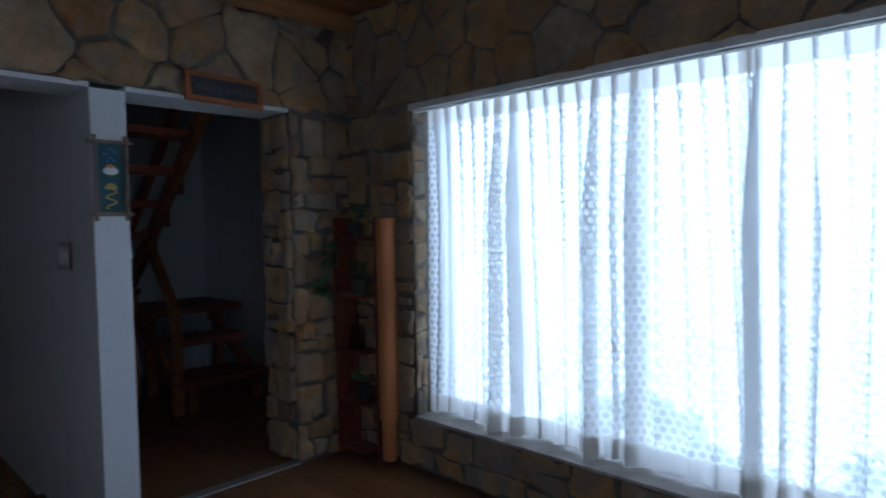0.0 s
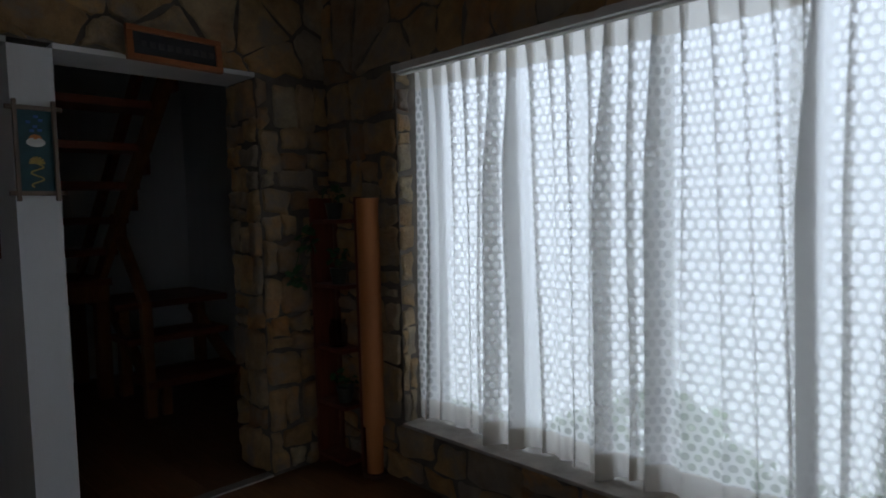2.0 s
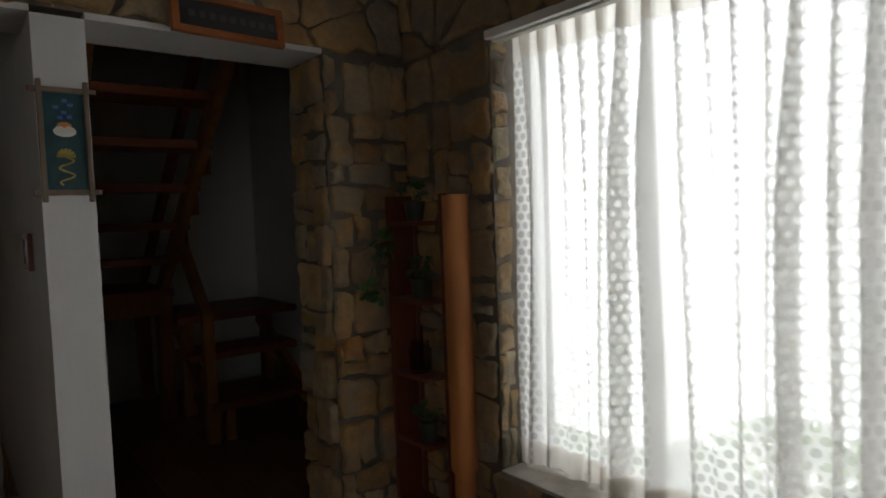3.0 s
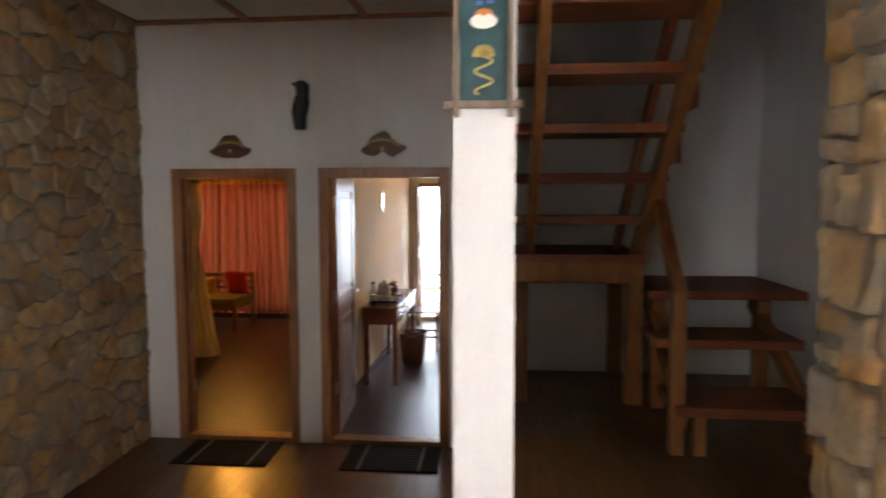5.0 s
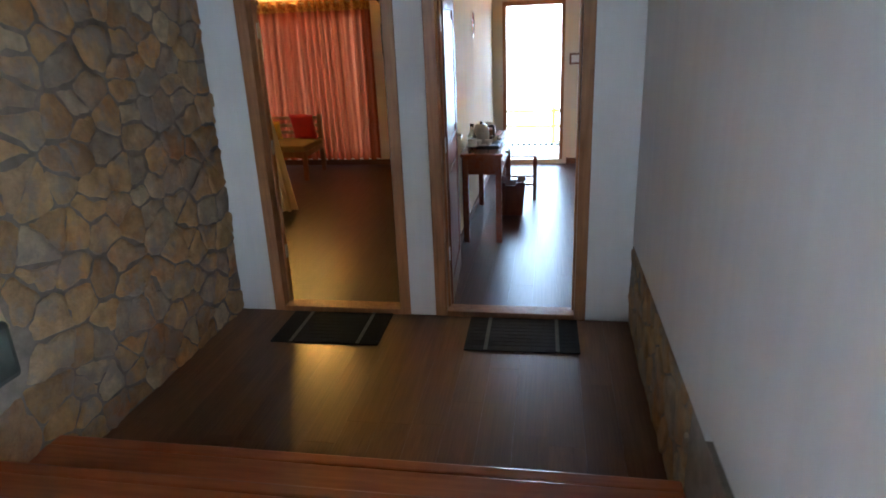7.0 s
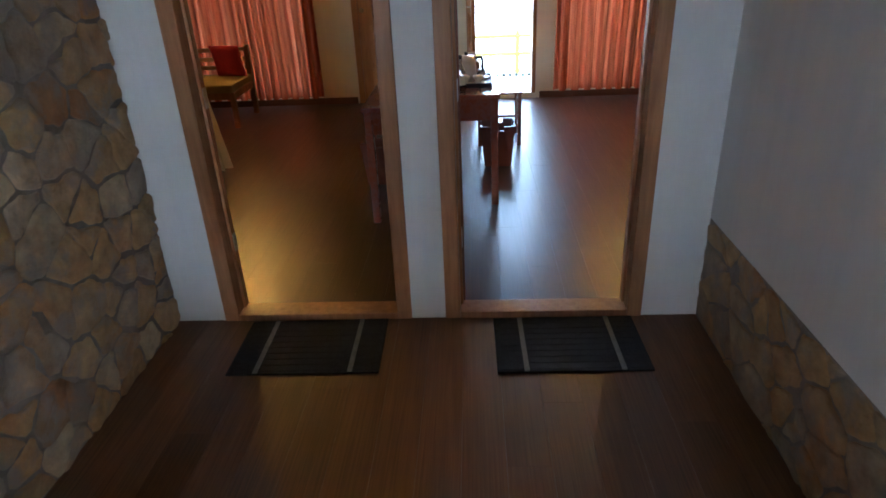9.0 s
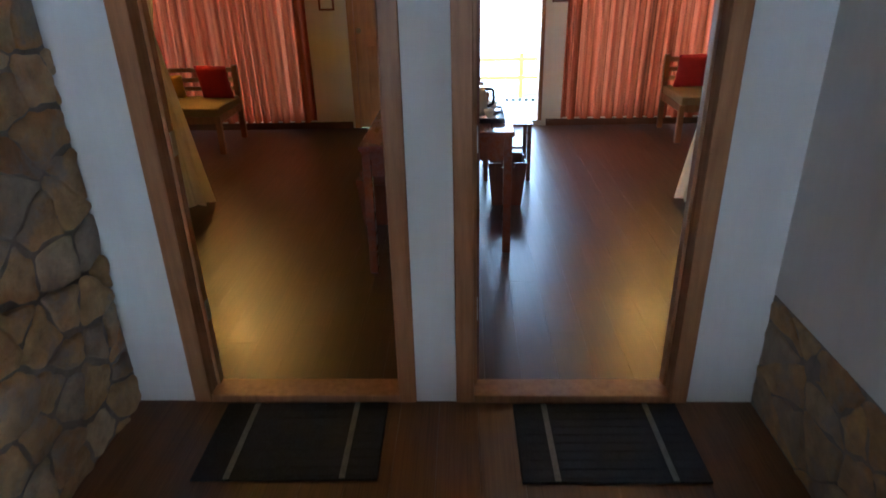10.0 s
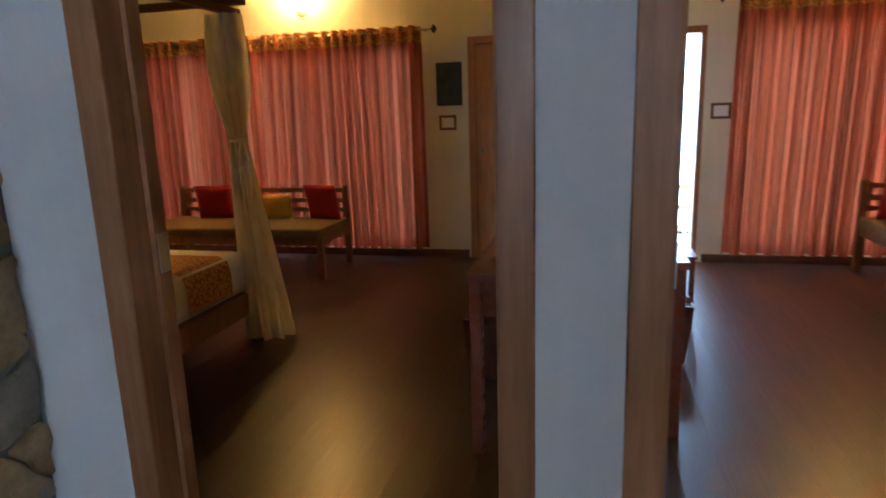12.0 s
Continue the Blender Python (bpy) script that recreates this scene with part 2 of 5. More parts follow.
MAT = plain("charcoal_woven_mat", (0.022, 0.023, 0.026), 0.95, 0, 0.5, 160, 0.5)
MATLINE = plain("grey_mat_stripe", (0.20, 0.19, 0.17), 0.95, 0, 0.3, 120, 0.4)
STEEL = plain("brushed_steel", (0.55, 0.55, 0.55), 0.3, 1.0, 0.1, 40)
BRASS = plain("dull_brass", (0.45, 0.33, 0.16), 0.35, 1.0, 0.15, 30)
DARKMETAL = plain("dark_metal", (0.06, 0.05, 0.045), 0.4, 0.8, 0.2, 30)
RED = plain("red_cushion_cloth", (0.50, 0.018, 0.02), 0.9, 0, 0.15, 90, 0.2)
YELLOW = plain("mustard_cushion_cloth", (0.55, 0.30, 0.02), 0.9, 0, 0.15, 90, 0.2)
OLIVE = plain("tan_seat_cloth", (0.26, 0.18, 0.08), 0.9, 0, 0.15, 90, 0.2)
LINEN = plain("white_bed_linen", (0.78, 0.74, 0.68), 0.85, 0, 0.06, 14, 0.3)
RUNNER = cloth("rust_patterned_runner", brocade, 0.0, lambda nt: 0.0)
CHINA = plain("white_china", (0.8, 0.8, 0.78), 0.15, 0, 0.02)
LEAF = plain("green_leaf", (0.045, 0.13, 0.035), 0.45, 0, 0.35, 30, 0.2)
POT = plain("dark_green_glazed_pot", (0.045, 0.055, 0.045), 0.3, 0, 0.2, 20)
GRASS = plain("misty_grass", (0.10, 0.17, 0.06), 0.9, 0, 0.4, 3, 0.6, 8)
# leaf green is paled, the haze before the shrubs put into their colour
BUSH = plain("haze_paled_shrub_leaf", (0.42, 0.60, 0.27), 0.6, 0, 0.2, 8)
RAILPAINT = plain("pale_yellow_rail_paint", (0.42, 0.34, 0.07), 0.5, 0, 0.15)
CONCRETE = plain("pale_balcony_concrete", (0.5, 0.5, 0.48), 0.8, 0, 0.15, 20, 0.4)
SLATE = plain("green_grey_slate", (0.055, 0.065, 0.055), 0.6, 0, 0.25, 8, 0.3, 6)
GLASS = glass_material()
MIRROR = plain("silver_mirror", (0.85, 0.85, 0.85), 0.03, 1.0, 0.0, 5, 0.0)
SHEER = cloth("white_dotted_sheer", constant(0.86, 0.85, 0.83), 0.78, dotted)
SHEERBAND = cloth("white_curtain_heading", constant(0.78, 0.74, 0.68), 0.6, lambda nt: 0.06)
RUST = cloth("rust_striped_curtain", striped, 0.12, lambda nt: 0.0)
RUSTBAND = cloth("rust_brown_curtain_heading", brocade, 0.12, lambda nt: 0.0)
DRAPE = cloth("cream_net_drape", constant(0.90, 0.83, 0.64), 0.6, lambda nt: 0.10)
LAMPGLASS = lit("glowing_lamp_glass", (1.0, 0.56, 0.14), 12.0)
# glow of the two unseen fill panels, south and west
FOGFILL = lit("fill_mist_glow", (0.80, 0.86, 0.92), 1.7)
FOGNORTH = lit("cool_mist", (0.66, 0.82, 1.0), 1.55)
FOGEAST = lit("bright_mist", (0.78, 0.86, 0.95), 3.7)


# ---- mesh helpers ----
def part(name, bm, mat, parent=None, label="", smooth=False):
    me = bpy.data.meshes.new(name)
    bmesh.ops.recalc_face_normals(bm, faces=bm.faces)
    bm.to_mesh(me)
    bm.free()
    me.materials.append(mat)
    if smooth:
        for p in me.polygons:
            p.use_smooth = True
    ob = new(name, me)
    ob.parent = parent
    if label:
        ob["label"] = label
    return ob


def thing(name, label, category, at=(0, 0, 0), turn=0.0, group=""):
    ob = new(name)
    ob.matrix_world = pose(*at, 0, 0, turn)
    ob.empty_display_size = 0.1
    return tagged(ob, label, category, group)


def add_box(bm, lo, hi, bevel=0.0, m=None):
    lo, hi = Vector(lo), Vector(hi)
    made = bmesh.ops.create_cube(bm, size=1, matrix=Matrix.Translation((lo + hi) / 2) @ Matrix.Diagonal((*(hi - lo), 1)))["verts"]
    if bevel:
        edges = list({e for v in made for e in v.link_edges})
        made = bmesh.ops.bevel(bm, geom=edges, offset=bevel, segments=2, affect="EDGES", profile=0.6)["verts"]
    if m is not None:
        bmesh.ops.transform(bm, matrix=m, verts=list({v for v in made}))
    return made


def boxes(*items, bevel=0.0):
    bm = bmesh.new()
    for lo, hi in items:
        add_box(bm, lo, hi, bevel)
    return bm


def beam(bm, a, b, width, depth, bevel=0.004, up=(0, 0, 1)):
    """A bar from a to b; depth is measured along up."""
    a, b = Vector(a), Vector(b)
    z = (b - a).normalized()
    x = Vector(up).cross(z).normalized()
    m = Matrix((x, z.cross(x), z)).transposed().to_4x4()
    m.translation = (a + b) / 2
    half = (b - a).length / 2
    add_box(bm, (-width / 2, -depth / 2, -half), (width / 2, depth / 2, half), bevel, m)


def lathe(bm, outline, at=(0, 0, 0), steps=20):
    rings = []
    for r, z in outline:
        rings.append([bm.verts.new((at[0] + r * math.cos(a), at[1] + r * math.sin(a), at[2] + z))
                      for a in (2 * math.pi * k / steps for k in range(steps))])
    for low, high in zip(rings, rings[1:]):
        for k in range(steps):
            bm.faces.new((low[k], low[(k + 1) % steps], high[(k + 1) % steps], high[k]))
    for ring in (rings[0], rings[-1]):
        if (ring[0].co - ring[steps // 2].co).length > 1e-5:
            bm.faces.new(ring)
    return bm


def rod(bm, a, b, r, steps=12):
    a, b = Vector(a), Vector(b)
    m = (b - a).to_track_quat("Z", "Y").to_matrix().to_4x4()
    m.translation = (a + b) / 2
    bmesh.ops.create_cone(bm, cap_ends=True, segments=steps, radius1=r, radius2=r, depth=(b - a).length, matrix=m)


def sheet(bm, point, nu, nv, wrap=False):
    """A grid of point(u, v) with u and v from 0 to 1, and its UV in metres of cloth."""
    uv = bm.loops.layers.uv.verify()
    grid = [[Vector(point(i / nu, j / nv)) for j in range(nv + 1)] for i in range(nu + 1)]
    mid = nv // 2
    run = [0.0]
    for i in range(nu):
        run.append(run[-1] + (grid[i + 1][mid] - grid[i][mid]).length)
    rise = [0.0]
    for j in range(nv):
        rise.append(rise[-1] + (grid[0][j + 1] - grid[0][j]).length)
    verts = [[bm.verts.new(p) for p in row] for row in grid]
    for i in range(nu):
        for j in range(nv):
            f = bm.faces.new((verts[i][j], verts[i + 1][j], verts[i + 1][j + 1], verts[i][j + 1]))
            for loop, (a, b) in zip(f.loops, ((i, j), (i + 1, j), (i + 1, j + 1), (i, j + 1))):
                loop[uv].uv = (run[a], rise[b])
    return bm


def structure(name, bm, mat, label="", smooth=False):
    return tagged(part(name, bm, mat, None, label, smooth), label, "", "", "structure")


# ---- floors ----
floor_foyer = structure("floor_foyer", boxes(((XL - 0.1, -1.70, -0.14), (0.0, 0.0, -0.012))), BEDFLOOR, "dark laminate foyer floor")
floor_upper = structure("floor_upper", boxes(((XL - 0.1, -8.2, ZL - 0.16), (XN + 0.1, YP, ZL - 0.012)),
                                             ((XL - 0.1, YP, ZL - 0.16), (0.0, -2.75, ZL - 0.012)),
                                             ((XW, YP, ZL - 0.16), (XB + 0.1, YB, ZL - 0.012))), BEDFLOOR, "dark laminate upper floor")
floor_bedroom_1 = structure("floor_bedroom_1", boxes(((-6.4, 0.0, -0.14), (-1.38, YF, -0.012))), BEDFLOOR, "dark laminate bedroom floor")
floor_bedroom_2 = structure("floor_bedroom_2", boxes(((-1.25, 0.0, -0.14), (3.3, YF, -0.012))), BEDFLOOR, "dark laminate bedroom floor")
structure("ground", boxes(((-300, -300, -0.5), (300, 300, -0.4))), GRASS, "misty grass around the house")


# ---- walls ----
def wall(name, mat, label, *items):
    return structure(name, boxes(*items), mat, label)


D1, D2 = (-2.319, -1.377), (-1.21, -0.262)   # outer edges of the two door frames
wall_doors = wall("wall_doors", WHITE, "white plastered wall with two doorways",
                  ((XL - 0.1, 0.0, -0.1), (D1[0] + 0.008, WD, ZC)), ((D1[1] - 0.008, 0.0, -0.1), (D2[0] + 0.008, WD, ZC)),
                  ((D2[1] - 0.008, 0.0, -0.1), (3.3, WD, ZC)), ((D1[0] + 0.008, 0.0, 2.032), (D1[1] - 0.008, WD, ZC)),
                  ((D2[0] + 0.008, 0.0, 2.032), (D2[1] - 0.008, WD, ZC)), ((-6.4, 0.0, -0.1), (XL - 0.1, WD, ZC)))
wall_divider = wall("wall_divider", WHITE, "white plastered dividing wall ending in a pillar", ((0.0, YP, ZL - 0.15), (XW, 0.0, ZH)))
wall("wall_divider_upper", WHITE, "white plastered wall above the dividing wall", ((0.0, YP + 0.26, ZH), (XW, 0.0, 4.9)))
wall("wall_divider_base", WHITE, "white plastered foot of the dividing wall", ((0.0, -1.9, 0.509), (XW, 0.0, ZL - 0.15)))
plinth = wall("wall_plinth", MORTAR, "rough stone base of the white wall", ((0.002, -2.75, -0.1), (XW, 0.0, 0.505)))
SW0, SW1 = -6.0, -4.75                           # unseen side window added behind the walker for fill light
wall_stone = wall("wall_stone", MORTAR, "rubble stone wall", ((XL - 0.25, SW1, -0.1), (XL, 0.0, ZC)), ((XL - 0.25, -8.2, -0.1), (XL, SW0, ZC)),
                  ((XL - 0.25, SW0, -0.1), (XL, SW1, 1.3)), ((XL - 0.25, SW0, 2.85), (XL, SW1, ZC)))
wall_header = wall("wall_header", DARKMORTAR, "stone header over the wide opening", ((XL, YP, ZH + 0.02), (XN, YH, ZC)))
wall("wall_soffit", WHITE, "white painted underside of the stone header", ((XL, YP - 0.006, ZH), (0.0, YH + 0.006, ZH + 0.02)),
     ((XW, YP - 0.006, ZH), (0.93, YH + 0.006, ZH + 0.02)))
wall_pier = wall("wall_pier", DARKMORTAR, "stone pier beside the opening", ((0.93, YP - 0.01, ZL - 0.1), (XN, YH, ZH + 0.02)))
WY0, WY1, WZ0, WZ1 = -6.9, -3.555, 0.967, 2.544   # window opening
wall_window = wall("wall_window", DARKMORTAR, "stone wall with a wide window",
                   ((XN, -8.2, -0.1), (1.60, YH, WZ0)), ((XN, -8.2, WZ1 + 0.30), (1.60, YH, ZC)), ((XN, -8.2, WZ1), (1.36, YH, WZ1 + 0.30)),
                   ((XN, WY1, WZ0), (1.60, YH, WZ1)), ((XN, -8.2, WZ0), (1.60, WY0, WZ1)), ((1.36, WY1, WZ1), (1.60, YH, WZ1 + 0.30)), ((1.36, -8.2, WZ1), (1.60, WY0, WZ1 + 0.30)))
BX0, BX1, BZ0, BZ1 = -2.40, -1.30, 1.25, 2.90      # unseen opening added in the wall behind, lets in fill light
wall("wall_back", CREAM, "plain cream back wall with an opening added for fill light", ((XL - 0.25, -8.4, -0.1), (1.60, -8.2, BZ0)), ((XL - 0.25, -8.4, BZ1), (1.60, -8.2, ZC)),
     ((XL - 0.25, -8.4, BZ0), (BX0, -8.2, BZ1)), ((BX1, -8.4, BZ0), (1.60, -8.2, BZ1)))
wall("wall_nook_back", WHITE, "white back wall of the stair nook", ((XW, YB, -0.1), (XB, YB + 0.12, 4.9)))
wall("wall_nook_side", WHITE, "white side wall of the stair nook", ((XB, YH, -0.1), (XB + 0.12, YB + 0.12, 4.9)))
wall("wall_nook_upper", WHITE, "white wall above the stone header", ((XW, YH, ZC), (XB, YH + 0.12, 4.9)))
wall("wall_nook_front", WHITE, "white wall beside the stone pier", ((1.60, YH - 0.02, -0.1), (XB + 0.12, YH, ZC)))
structure("ceiling_nook", boxes(((0.0, YH, 4.9), (XB + 0.12, YB + 0.12, 5.0))), CEILING, "off-white ceiling over the stairs")
wall("wall_partition", CREAM, "cream wall between the bedrooms", ((-1.38, WD, -0.1), (-1.25, YF, ZB)))
wall("wall_bedroom_left", CREAM, "cream bedroom wall", ((-6.4, WD, -0.1), (-6.25, YF, ZB)))
wall("wall_bedroom_right", CREAM, "cream bedroom wall", ((3.15, WD, -0.1), (3.3, YF, ZB)))
W1, W2, BD, ED = (-6.0, -2.95), (-0.02, 2.9), (-1.12, -0.335), (-2.408, -1.52)
wall("wall_far", CREAM, "cream far wall of the bedrooms",
     ((-6.4, YF, -0.1), (W1[0], YF + 0.15, 2.85)), ((W1[0], YF, -0.1), (W1[1], YF + 0.15, 0.16)), ((W1[0], YF, 2.05), (W1[1], YF + 0.15, 2.85)),
     ((W1[1], YF, -0.1), (ED[0], YF + 0.15, 2.85)), ((ED[0], YF, 2.083), (ED[1], YF + 0.15, 2.85)), ((ED[1], YF, -0.1), (BD[0], YF + 0.15, 2.85)),
     ((BD[0], YF, -0.1), (BD[1], YF + 0.15, 0.06)), ((BD[0], YF, 2.06), (BD[1], YF + 0.15, 2.85)),
     ((BD[1], YF, -0.1), (W2[0], YF + 0.15, 2.85)), ((W2[0], YF, -0.1), (W2[1], YF + 0.15, 0.16)), ((W2[0], YF, 2.05), (W2[1], YF + 0.15, 2.85)),
     ((W2[1], YF, -0.1), (3.3, YF + 0.15, 2.85)))
structure("ceiling_bedrooms", boxes(((-6.4, WD, ZB), (3.3, YF + 0.15, ZB + 0.12))), CREAM, "cream bedroom ceiling")
bm = boxes(((XL - 0.25, YH, ZC), (0.0, WD, ZC + 0.1)))
structure("ceiling_foyer", bm, CEILING, "off-white boarded foyer ceiling")
bm = boxes(((XL - 0.25, -8.4, ZC), (1.60, YH, ZC + 0.12)))
for k in range(24):
    add_box(bm, (XL + 0.01, -8.19 + k * 0.215, ZC - 0.014), (XN - 0.01, -8.19 + k * 0.215 + 0.207, ZC + 0.01))
structure("ceiling_living", bm, CEILWOOD, "orange wooden board ceiling")
bm = bmesh.new()
for y in (-0.03, -0.85, -1.7, -2.55):
    add_box(bm, (XL, y - 0.03, ZC - 0.022), (0.0, y + 0.03, ZC - 0.001), 0.003)
for x in (XL + 0.03, -1.7, -0.85, -0.03):
    add_box(bm, (x - 0.028, -2.76, ZC - 0.02), (x + 0.028, -0.002, ZC - 0.003), 0.003)
structure("trim_ceiling", bm, FRAME, "brown wooden ceiling battens")
structure("trim_header", boxes(((XL, YP - 0.10, ZC - 0.10), (XN, YP - 0.035, ZC - 0.016)), bevel=0.006), CEILWOOD, "orange wooden cornice over the header")
structure("baseboard", boxes(((-6.25, YF - 0.015, 0.0), (ED[0] - 0.02, YF - 0.001, 0.075)), ((BD[1] + 0.05, YF - 0.015, 0.0), (3.15, YF - 0.001, 0.075)),
                             ((ED[1] + 0.02, YF - 0.015, 0.0), (-1.38, YF - 0.001, 0.075)), ((-1.25, YF - 0.015, 0.0), (BD[0] - 0.05, YF - 0.001, 0.075)),
                             ((-1.25, 0.2, 0.0), (-1.236, YF - 0.02, 0.075)), ((-1.394, 0.2, 0.0), (-1.38, YF - 0.02, 0.075)), bevel=0.003), CANOPY, "dark wooden skirting board")

# ---- steps down to the foyer ----
for low, high, y0, y1 in ((0.0, 0.18, -2.07, -1.68), (0.18, 0.36, -2.42, -2.07), (0.36, 0.54, -2.76, -2.42)):
    riser = structure("step", boxes(((XL + 0.002, y0 - 0.02 if low else y0, max(low - 0.2, -0.05)), (-0.002, y1 - 0.03, high - 0.036))), MORTAR, "masonry step with a red-brown wooden tread")
    cut = y0 + (y1 - y0) * 0.84
    part("tread_board", boxes(((XL + 0.004, y0 + 0.002, high - 0.036), (-0.004, cut - 0.003, high)), bevel=0.006), STEP, riser)
    part("nosing_board", boxes(((XL + 0.004, cut, high - 0.05), (-0.004, y1, high)), bevel=0.010), STEP, riser)
    part("riser_board", boxes(((XL + 0.004, y1 - 0.029, low + 0.001), (-0.004, y1 - 0.012, high - 0.051))), STEP, riser)
edge = structure("trim_step_edge", boxes(((XL + 0.004, -2.80, ZL - 0.05), (-0.004, -2.745, ZL + 0.003)), bevel=0.008), STEP, "red-brown wooden nosing of the upper floor")
structure("trim_threshold", boxes(((XW + 0.002, YP - 0.03, ZL - 0.01), (0.93, YP + 0.03, ZL + 0.008)), bevel=0.003), plain("worn_metal_strip", (0.35, 0.33, 0.30), 0.4, 0.6, 0.2, 30), "worn pale threshold strip")


# ---- foyer: doorways ----
def doorway(name, x0, x1, inner0, inner1, top, label):
    f = thing(name, label, "door frame")
    f["kind"] = "structure"
    part("jamb", boxes(((x0, -0.012, 0.0), (inner0, WD + 0.01, top)), bevel=0.005), FRAME, f)
    part("jamb", boxes(((inner1, -0.012, 0.0), (x1, WD + 0.01, top)), bevel=0.005), FRAME, f)
    part("lintel", boxes(((inner0, -0.010, top - 0.072), (inner1, WD + 0.008, top)), bevel=0.005), FRAME, f)
    part("sill", boxes(((inner0, -0.010, -0.01), (inner1, WD + 0.008, 0.036)), bevel=0.006), FRAME, f, "worn wooden sill")
    part("stop", boxes(((inner0, WD - 0.035, 0.036), (inner0 + 0.014, WD + 0.008, top - 0.072)), bevel=0.003), FRAME, f)
    part("stop", boxes(((inner1 - 0.014, WD - 0.035, 0.036), (inner1, WD + 0.008, top - 0.072)), bevel=0.003), FRAME, f)
    for z in (0.35, 1.05, 1.75):
        part("hinge", boxes(((inner0 + 0.0145, WD - 0.03, z), (inner0 + 0.0175, WD + 0.005, z + 0.09))), STEEL, f)
    return f


doorway("door_1", D1[0], D1[1], -2.247, -1.447, 2.04, "brown wooden door frame with a raised sill")
doorway("door_2", D2[0], D2[1], -1.137, -0.33, 2.04, "brown wooden door frame with a raised sill")


def panel_door(name, width, height, mat, label, at, turn, panels, handle_side=1, glazed=False):
    """A leaf hinged at its origin, lying along +x."""
    d = thing(name, label, "door", at, turn)
    part("stile", boxes(((0, -0.019, 0), (0.10, 0.019, height)), bevel=0.004), mat, d)
    part("stile", boxes(((width - 0.10, -0.019, 0), (width, 0.019, height)), bevel=0.004), mat, d)
    for z0, z1 in ((0, 0.16), (0.92, 1.06), (height - 0.12, height)):
        part("rail", boxes(((0.10, -0.018, z0), (width - 0.10, 0.018, z1)), bevel=0.004), mat, d)
    for z0, z1, is_glass in panels:
        if is_glass:
            g = part("pane", boxes(((0.10, -0.003, z0), (width - 0.10, 0.003, z1))), GLASS, d)
            g.visible_shadow = False
            part("glazing_bar", boxes(((width / 2 - 0.012, -0.012, z0), (width / 2 + 0.012, 0.012, z1)), bevel=0.003), mat, d)
            part("glazing_bar", boxes(((0.10, -0.010, (z0 + z1) / 2 - 0.012), (width - 0.10, 0.010, (z0 + z1) / 2 + 0.012)), bevel=0.003), mat, d)
        else:
            part("panel", boxes(((0.102, -0.008, z0 + 0.002), (width - 0.102, 0.008, z1 - 0.002))), mat, d)
            part("raised_panel", boxes(((0.135, -0.016, z0 + 0.05), (width - 0.135, 0.016, z1 - 0.05)), bevel=0.007), mat, d)
    for side in (-1, 1):
        bm = bmesh.new()
        add_box(bm, (width - 0.075, side * 0.0205 - 0.003, 0.93), (width - 0.035, side * 0.0205 + 0.003, 1.10), 0.002)
        rod(bm, (width - 0.055, side * 0.024, 1.02), (width - 0.055, side * 0.06, 1.02), 0.008)
        rod(bm, (width - 0.055, side * 0.056, 1.02), (width - 0.165, side * 0.056, 1.015), 0.007)
        part("handle", bm, STEEL, d, "brushed steel lever handle")
    return d


panel_door("bedroom_door", 0.79, 1.985, LEAFWOOD, "dark red panelled door standing open against the wall", (-1.132, WD + 0.025, 0.012), 94, ((0.16, 0.92, False), (1.06, 1.865, False)))
panel_door("bedroom_door", 0.79, 1.985, LEAFWOOD, "dark red panelled door opened back into the bedroom", (-2.262, WD + 0.025, 0.012), 172, ((0.16, 0.92, False), (1.06, 1.865, False)))


# ---- foyer: mats, plaques, mask, switches, slate ----
def door_mat(x0, x1, y0, y1):
    m = thing("door_mat", "charcoal woven door mat with two pale stripes", "mat", ((x0 + x1) / 2, (y0 + y1) / 2, 0.0), random.uniform(-1.5, 1.5), "mats before the doors")
    hx, hy = (x1 - x0) / 2, (y1 - y0) / 2
    bm = bmesh.new()
    add_box(bm, (-hx, -hy, 0.0), (hx, hy, 0.009), 0.004)
    part("base", bm, MAT, m)
    for k in range(9):
        part("rib", boxes(((-hx + 0.02, -hy + 0.018 + k * (2 * hy - 0.05) / 8.5, 0.0085), (hx - 0.02, -hy + 0.034 + k * (2 * hy - 0.05) / 8.5, 0.0105))), MAT, m)
    for x in (-hx * 0.62, hx * 0.62):
        part("stripe", boxes(((x - 0.011, -hy + 0.004, 0.0092), (x + 0.011, hy - 0.004, 0.0118))), MATLINE, m)


door_mat(-2.165, -1.49, -0.455, -0.022)
door_mat(-0.975, -0.31, -0.455, -0.022)


